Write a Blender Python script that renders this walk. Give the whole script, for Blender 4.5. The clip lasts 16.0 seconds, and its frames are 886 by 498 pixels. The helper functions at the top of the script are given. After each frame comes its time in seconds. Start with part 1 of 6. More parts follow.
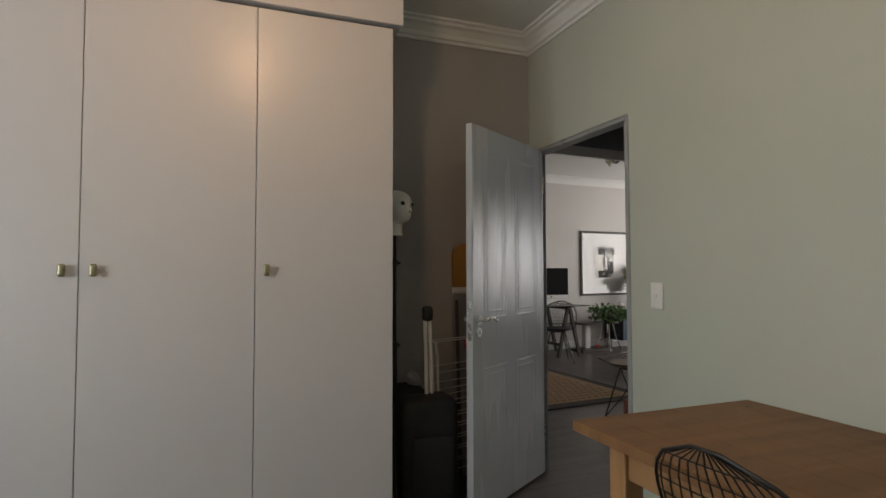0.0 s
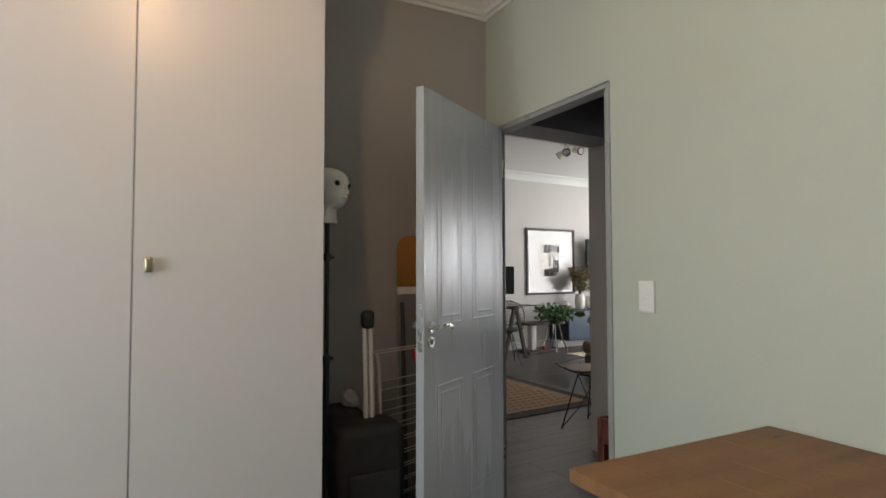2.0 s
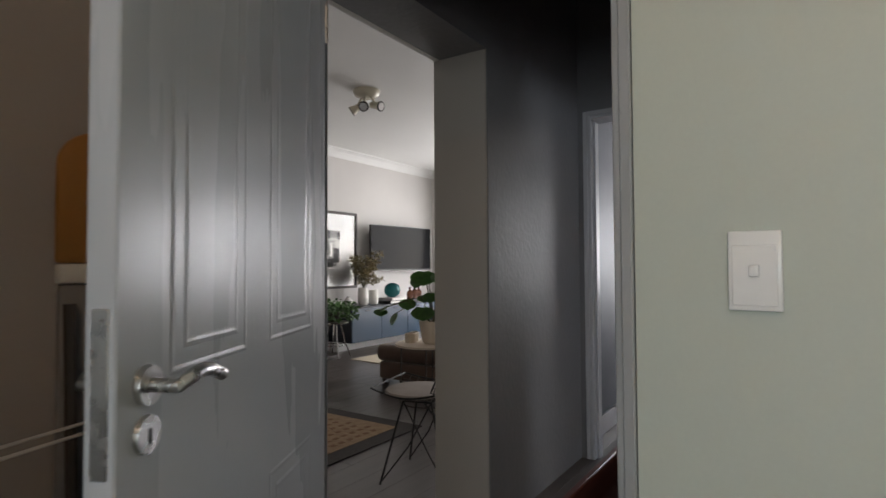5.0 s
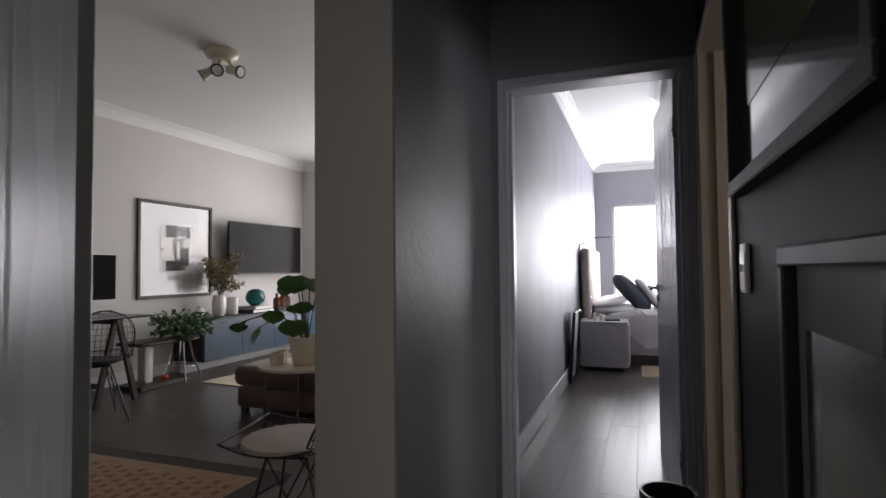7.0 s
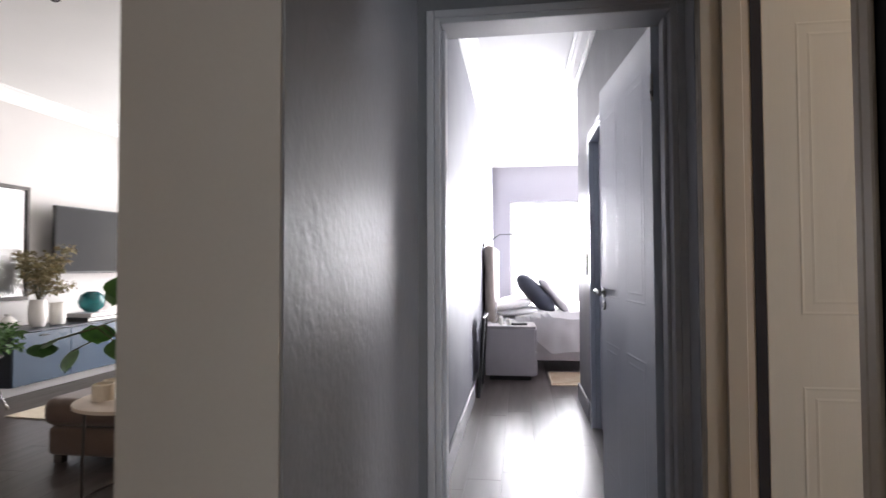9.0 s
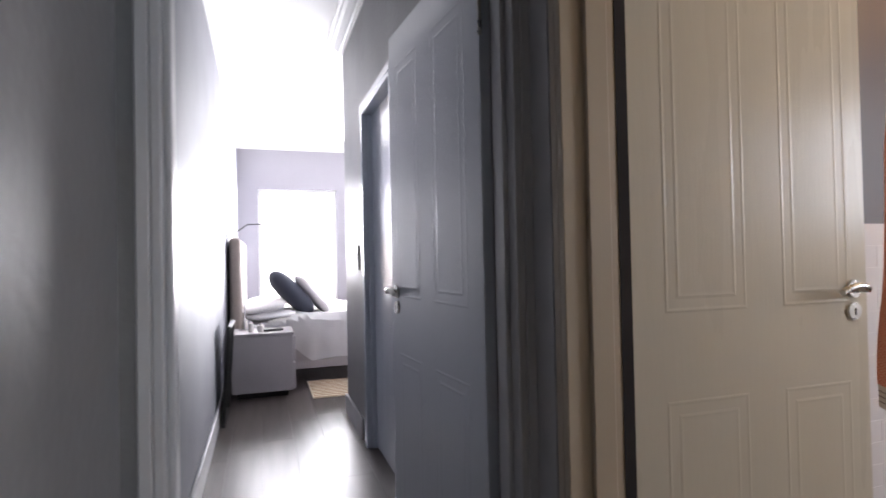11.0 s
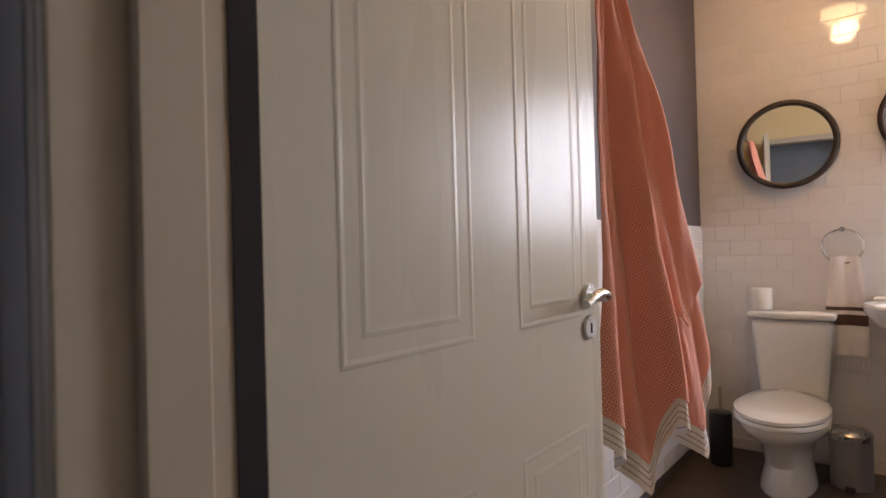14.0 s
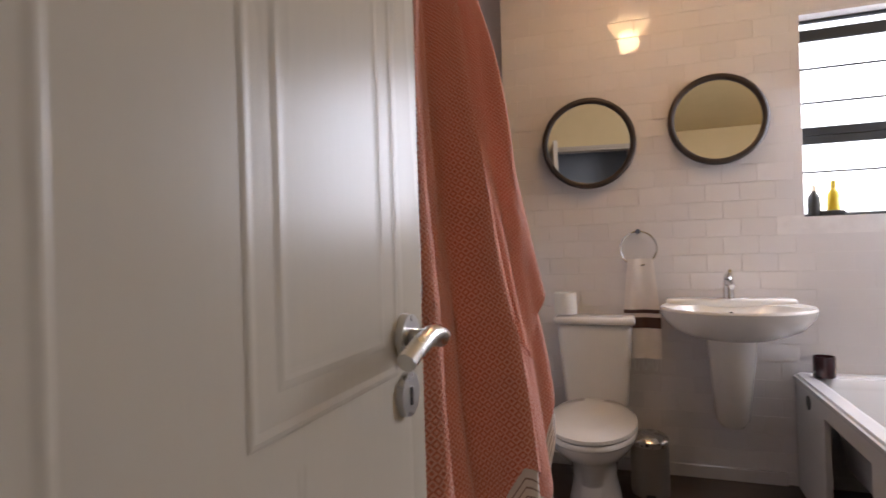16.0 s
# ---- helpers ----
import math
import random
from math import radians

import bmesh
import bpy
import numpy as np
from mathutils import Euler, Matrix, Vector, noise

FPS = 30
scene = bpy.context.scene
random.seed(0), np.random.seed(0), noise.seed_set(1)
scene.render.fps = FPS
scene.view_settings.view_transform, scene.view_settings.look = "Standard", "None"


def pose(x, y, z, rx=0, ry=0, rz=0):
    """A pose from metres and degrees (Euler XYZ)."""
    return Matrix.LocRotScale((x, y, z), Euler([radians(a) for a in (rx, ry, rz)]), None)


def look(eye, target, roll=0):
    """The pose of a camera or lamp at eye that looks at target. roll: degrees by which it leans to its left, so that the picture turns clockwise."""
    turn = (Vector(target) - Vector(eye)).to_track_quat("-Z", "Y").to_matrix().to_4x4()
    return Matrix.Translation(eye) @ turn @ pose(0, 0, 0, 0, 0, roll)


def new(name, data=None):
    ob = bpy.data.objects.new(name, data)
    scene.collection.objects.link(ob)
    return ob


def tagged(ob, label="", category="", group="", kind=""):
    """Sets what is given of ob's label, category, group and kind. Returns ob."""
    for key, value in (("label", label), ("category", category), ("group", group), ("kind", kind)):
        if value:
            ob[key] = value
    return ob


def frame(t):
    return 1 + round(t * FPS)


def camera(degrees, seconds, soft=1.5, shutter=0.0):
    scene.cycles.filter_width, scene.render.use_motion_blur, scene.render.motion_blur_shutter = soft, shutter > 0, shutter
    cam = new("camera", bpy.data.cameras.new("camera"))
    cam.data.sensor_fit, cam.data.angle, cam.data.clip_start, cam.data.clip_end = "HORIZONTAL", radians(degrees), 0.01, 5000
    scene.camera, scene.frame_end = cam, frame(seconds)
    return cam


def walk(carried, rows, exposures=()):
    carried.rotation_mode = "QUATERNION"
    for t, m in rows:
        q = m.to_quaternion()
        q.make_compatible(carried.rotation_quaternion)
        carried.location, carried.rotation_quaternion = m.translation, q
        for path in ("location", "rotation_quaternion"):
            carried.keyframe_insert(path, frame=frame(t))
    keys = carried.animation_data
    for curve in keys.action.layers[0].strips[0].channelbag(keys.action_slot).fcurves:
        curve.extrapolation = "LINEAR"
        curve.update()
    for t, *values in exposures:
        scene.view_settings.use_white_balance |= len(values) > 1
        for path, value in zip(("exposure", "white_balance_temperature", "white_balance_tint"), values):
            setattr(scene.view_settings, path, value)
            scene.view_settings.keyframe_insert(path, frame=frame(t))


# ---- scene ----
EXPOSURES = [(0, -0.06, 6750, 12), (1.0, 0.22, 6650, 11), (2.5, 0.68, 6400, 10), (3.5, 0.84, 6350, 10), (4.0, 0.66, 6450, 11), (4.7, 0.36, 6450, 12), (6.8, 0.02, 6400, 16),
             (7.4, -0.04, 6400, 16), (8.2, 0.84, 6400, 16), (10.3, 1.28, 6400, 16), (11.2, 1.05, 6400, 16), (12.0, 1.22, 6400, 17), (12.8, 1.28, 6450, 17), (13.5, 1.20, 6500, 18), (16.0, 0.80, 6250, 19)]
cam = camera(77.9, 16.0, 1.5, 0.4)
# seconds, x, y, z, yaw, pitch, roll
ROWS = [
    (0, 0.000, -0.000, 1.254, -24.98, 2.33, 0.12),
    (0.5, 0.006, 0.002, 1.255, -26.72, 2.44, 0.08),
    (1, 0.041, 0.048, 1.244, -27.77, 2.53, 0.12),
    (1.5, 0.104, 0.216, 1.232, -28.87, 2.32, 0.09),
    (2, 0.198, 0.485, 1.241, -31.41, 2.24, 0.10),
    (2.5, 0.312, 0.750, 1.215, -34.61, 2.22, -0.04),
    (3, 0.435, 1.012, 1.206, -37.61, 2.26, 0.03),
    (3.5, 0.553, 1.252, 1.197, -42.30, 2.30, -0.05),
    (4, 0.670, 1.455, 1.168, -47.59, 2.39, 0.06),
    (4.5, 0.833, 1.642, 1.153, -52.08, 2.37, 0.05),
    (4.7, 0.899, 1.710, 1.149, -53.87, 2.11, 0.15),
    (7, 1.584, 2.248, 1.147, -69.85, 2.01, 0.56),
    (7.5, 1.725, 2.345, 1.153, -72.37, 1.92, 0.47),
    (8, 1.904, 2.430, 1.155, -74.06, 1.91, 0.44),
    (8.2, 1.966, 2.466, 1.157, -75.09, 1.87, 0.38),
    (10.5, 2.862, 2.693, 1.148, -101.65, 1.26, 0.81),
    (11, 2.974, 2.673, 1.147, -108.20, 0.95, 1.16),
    (11.5, 3.114, 2.583, 1.137, -114.33, 0.97, 1.04),
    (12, 3.239, 2.492, 1.139, -119.39, 0.70, 1.25),
    (12.5, 3.369, 2.377, 1.144, -125.60, 0.62, 1.36),
    (13, 3.459, 2.295, 1.141, -132.81, 0.50, 1.52),
    (13.5, 3.518, 2.239, 1.136, -137.31, 0.39, 1.42),
    (14, 3.577, 2.146, 1.135, -139.75, 0.42, 1.55),
    (14.5, 3.646, 2.030, 1.137, -142.71, 0.22, 1.36),
    (15, 3.723, 1.913, 1.136, -146.63, 0.18, 1.29),
    (15.5, 3.795, 1.787, 1.141, -153.47, 0.17, 1.52),
    (16, 3.833, 1.658, 1.132, -160.61, 0.19, 1.66),
]
walk(cam, [(t, pose(x, y, z, 90 + pitch, roll, yaw)) for t, x, y, z, yaw, pitch, roll in ROWS], EXPOSURES)

# ---- world and lights ----
world = bpy.data.worlds.new("sky_world")
scene.world = world
world.use_nodes = True
wn = world.node_tree.nodes
sky = wn.new("ShaderNodeTexSky")
sky.sky_type, sky.sun_disc, sky.sun_elevation, sky.sun_rotation = "NISHITA", False, radians(48), radians(140)
wn["Background"].inputs["Strength"].default_value = 0.15
world.node_tree.links.new(sky.outputs[0], wn["Background"].inputs["Color"])
sun_data = bpy.data.lights.new("sun", "SUN")
sun_data.energy, sun_data.angle, sun_data.color = 2.5, radians(0.6), (1, 0.95, 0.88)
new("sun", sun_data).matrix_world = look((0, 0, 20), (-8, 9.6, 6))


def area_lamp(name, at, to, wide, high, watts, colour):
    data = bpy.data.lights.new(name, "AREA")
    data.shape, data.size, data.size_y, data.energy, data.color = "RECTANGLE", wide, high, watts, colour
    lamp = new(name, data)
    lamp.matrix_world = look(at, to)
    return lamp


def bulb_lamp(name, at, watts, colour, radius=0.05):
    data = bpy.data.lights.new(name, "POINT")
    data.energy, data.color, data.shadow_soft_size = watts, colour, radius
    lamp = new(name, data)
    lamp.location = at
    return lamp


def ra(u, v, z=0.0):
    """World place of a point of the first bedroom, whose walls stand 4 degrees off the others."""
    a = radians(4)
    return (u * math.cos(a) + v * math.sin(a), -u * math.sin(a) + v * math.cos(a), z)


area_lamp("window_light_first_bedroom", ra(-2.57, 0.75, 1.50), ra(1.8, 1.3, 1.10), 1.7, 1.3, 40, (0.90, 0.98, 1.0))
bulb_lamp("ceiling_bulb_first_bedroom", ra(0.093, 1.45, 2.488), 12, (1.0, 0.60, 0.32), 0.06)
area_lamp("window_light_living", (8.83, 5.1, 1.35), (5, 5.4, 1.0), 2.6, 2.0, 78, (1.0, 0.98, 0.95))
area_lamp("window_light_bedroom", (10.86, 2.0, 1.45), (7, 2.2, 1.4), 1.7, 1.5, 125, (0.97, 0.98, 1.0))
# Fill light added to brighten the bed, set in an unseen window.
area_lamp("window_light_bedroom_south", (10.86, -0.05, 1.45), (7.5, 1.2, 0.9), 1.8, 1.6, 145, (0.97, 0.98, 1.0))
area_lamp("window_light_bath", (2.72, -1.20, 1.70), (3.2, 1.0, 1.2), 0.72, 0.8, 17.5, (0.86, 0.92, 1.0))
bulb_lamp("ceiling_bulb_bath", (3.845, -0.40, 2.47), 4.3, (1.0, 0.58, 0.29), 0.07)

# ---- materials ----
def material(name, colour, rough=0.5, metal=0.0, colour2=None, scale=8.0, fine=120.0, bump=0.02, stretch=(1, 1, 1), amount=0.5, coat=0.0, per_object=0.0, rough_var=0.08, sheen=0.0):
    m = bpy.data.materials.new(name)
    m.use_nodes = True
    n, l = m.node_tree.nodes, m.node_tree.links
    b = n["Principled BSDF"]
    b.inputs["Metallic"].default_value = metal
    b.inputs["Coat Weight"].default_value = coat
    b.inputs["Sheen Weight"].default_value = sheen
    tc = n.new("ShaderNodeTexCoord")
    mp = n.new("ShaderNodeMapping")
    mp.inputs["Scale"].default_value = stretch
    l.new(tc.outputs["Object"], mp.inputs["Vector"])
    big, small = n.new("ShaderNodeTexNoise"), n.new("ShaderNodeTexNoise")
    big.inputs["Scale"].default_value, big.inputs["Detail"].default_value = scale, 5
    small.inputs["Scale"].default_value, small.inputs["Detail"].default_value = fine, 3
    l.new(mp.outputs[0], big.inputs["Vector"])
    l.new(mp.outputs[0], small.inputs["Vector"])
    both = n.new("ShaderNodeMath")
    both.operation = "MULTIPLY_ADD"
    both.inputs[1].default_value = 0.35
    l.new(small.outputs["Fac"], both.inputs[0])
    l.new(big.outputs["Fac"], both.inputs[2])
    ramp = n.new("ShaderNodeMapRange")
    ramp.inputs["From Min"].default_value, ramp.inputs["From Max"].default_value = 0.45, 0.9
    l.new(both.outputs[0], ramp.inputs["Value"])
    mix = n.new("ShaderNodeMix")
    mix.data_type = "RGBA"
    c2 = colour2 or tuple(c * 0.88 for c in colour)
    mix.inputs["A"].default_value = (*colour, 1)
    mix.inputs["B"].default_value = (*[a + (b_ - a) * min(1, amount * 2) for a, b_ in zip(colour, c2)], 1)
    l.new(ramp.outputs[0], mix.inputs["Factor"])
    out = mix.outputs["Result"]
    if per_object:
        info, hsv, mr = n.new("ShaderNodeObjectInfo"), n.new("ShaderNodeHueSaturation"), n.new("ShaderNodeMapRange")
        mr.inputs["To Min"].default_value, mr.inputs["To Max"].default_value = 1 - per_object, 1 + per_object
        l.new(info.outputs["Random"], mr.inputs["Value"])
        l.new(mr.outputs[0], hsv.inputs["Value"])
        l.new(out, hsv.inputs["Color"])
        out = hsv.outputs[0]
    l.new(out, b.inputs["Base Color"])
    rr = n.new("ShaderNodeMapRange")
    rr.inputs["To Min"].default_value, rr.inputs["To Max"].default_value = max(0.02, rough - rough_var), min(1, rough + rough_var)
    l.new(big.outputs["Fac"], rr.inputs["Value"])
    l.new(rr.outputs[0], b.inputs["Roughness"])
    if bump:
        bp = n.new("ShaderNodeBump")
        bp.inputs["Strength"].default_value, bp.inputs["Distance"].default_value = min(1, bump * 10), 0.003
        l.new(both.outputs[0], bp.inputs["Height"])
        l.new(bp.outputs[0], b.inputs["Normal"])
    return m


def glass_material(name, colour, rough=0.0, weight=1.0, ior=1.45):
    m = bpy.data.materials.new(name)
    m.use_nodes = True
    b = m.node_tree.nodes["Principled BSDF"]
    b.inputs["Base Color"].default_value = (*colour, 1)
    b.inputs["Roughness"].default_value, b.inputs["Transmission Weight"].default_value, b.inputs["IOR"].default_value = rough, weight, ior
    return m


def glow_material(name, colour, strength):
    m = bpy.data.materials.new(name)
    m.use_nodes = True
    b = m.node_tree.nodes["Principled BSDF"]
    b.inputs["Base Color"].default_value = (*colour, 1)
    b.inputs["Emission Color"].default_value, b.inputs["Emission Strength"].default_value = (*colour, 1), strength
    return m



def weave_material(name, colour, colour2):
    """Terry cloth with a small woven lozenge pattern."""
    m = material(name, colour, 0.95, fine=260, bump=0.0, sheen=0.4)
    n, l = m.node_tree.nodes, m.node_tree.links
    b = n["Principled BSDF"]
    tc, xyz = n.new("ShaderNodeTexCoord"), n.new("ShaderNodeSeparateXYZ")
    l.new(tc.outputs["UV"], xyz.inputs[0])

    def sums(op, p, q, value=None):
        node = n.new("ShaderNodeMath")
        node.operation = op
        for slot, source in ((0, p), (1, q)):
            if source is None:
                node.inputs[slot].default_value = value
            else:
                l.new(source, node.inputs[slot])
        return node.outputs[0]
    flat = n.new("ShaderNodeCombineXYZ")
    l.new(xyz.outputs["X"], flat.inputs[0])
    l.new(xyz.outputs["Y"], flat.inputs[1])
    cell = n.new("ShaderNodeTexVoronoi")
    cell.voronoi_dimensions, cell.distance = "2D", "MANHATTAN"
    cell.inputs["Scale"].default_value, cell.inputs["Randomness"].default_value = 62.0, 0.10
    l.new(flat.outputs[0], cell.inputs["Vector"])
    top = sums("SINE", sums("MULTIPLY", cell.outputs["Distance"], None, 12.6), None, 0.0)
    mr = n.new("ShaderNodeMapRange")
    mr.inputs["From Min"].default_value, mr.inputs["From Max"].default_value = -0.3, 0.7
    l.new(top, mr.inputs["Value"])
    mix = n.new("ShaderNodeMix")
    mix.data_type = "RGBA"
    mix.inputs["A"].default_value, mix.inputs["B"].default_value = (*colour, 1), (*colour2, 1)
    l.new(mr.outputs[0], mix.inputs["Factor"])
    l.new(mix.outputs["Result"], b.inputs["Base Color"])
    pile = n.new("ShaderNodeTexNoise")
    pile.inputs["Scale"].default_value = 320.0
    l.new(tc.outputs["Object"], pile.inputs["Vector"])
    both = n.new("ShaderNodeMath")
    both.operation = "MULTIPLY_ADD"
    both.inputs[1].default_value = -0.6
    l.new(mr.outputs[0], both.inputs[0])
    l.new(pile.outputs["Fac"], both.inputs[2])
    bp = n.new("ShaderNodeBump")
    bp.inputs["Strength"].default_value, bp.inputs["Distance"].default_value = 0.7, 0.003
    l.new(both.outputs[0], bp.inputs["Height"])
    l.new(bp.outputs[0], b.inputs["Normal"])
    return m


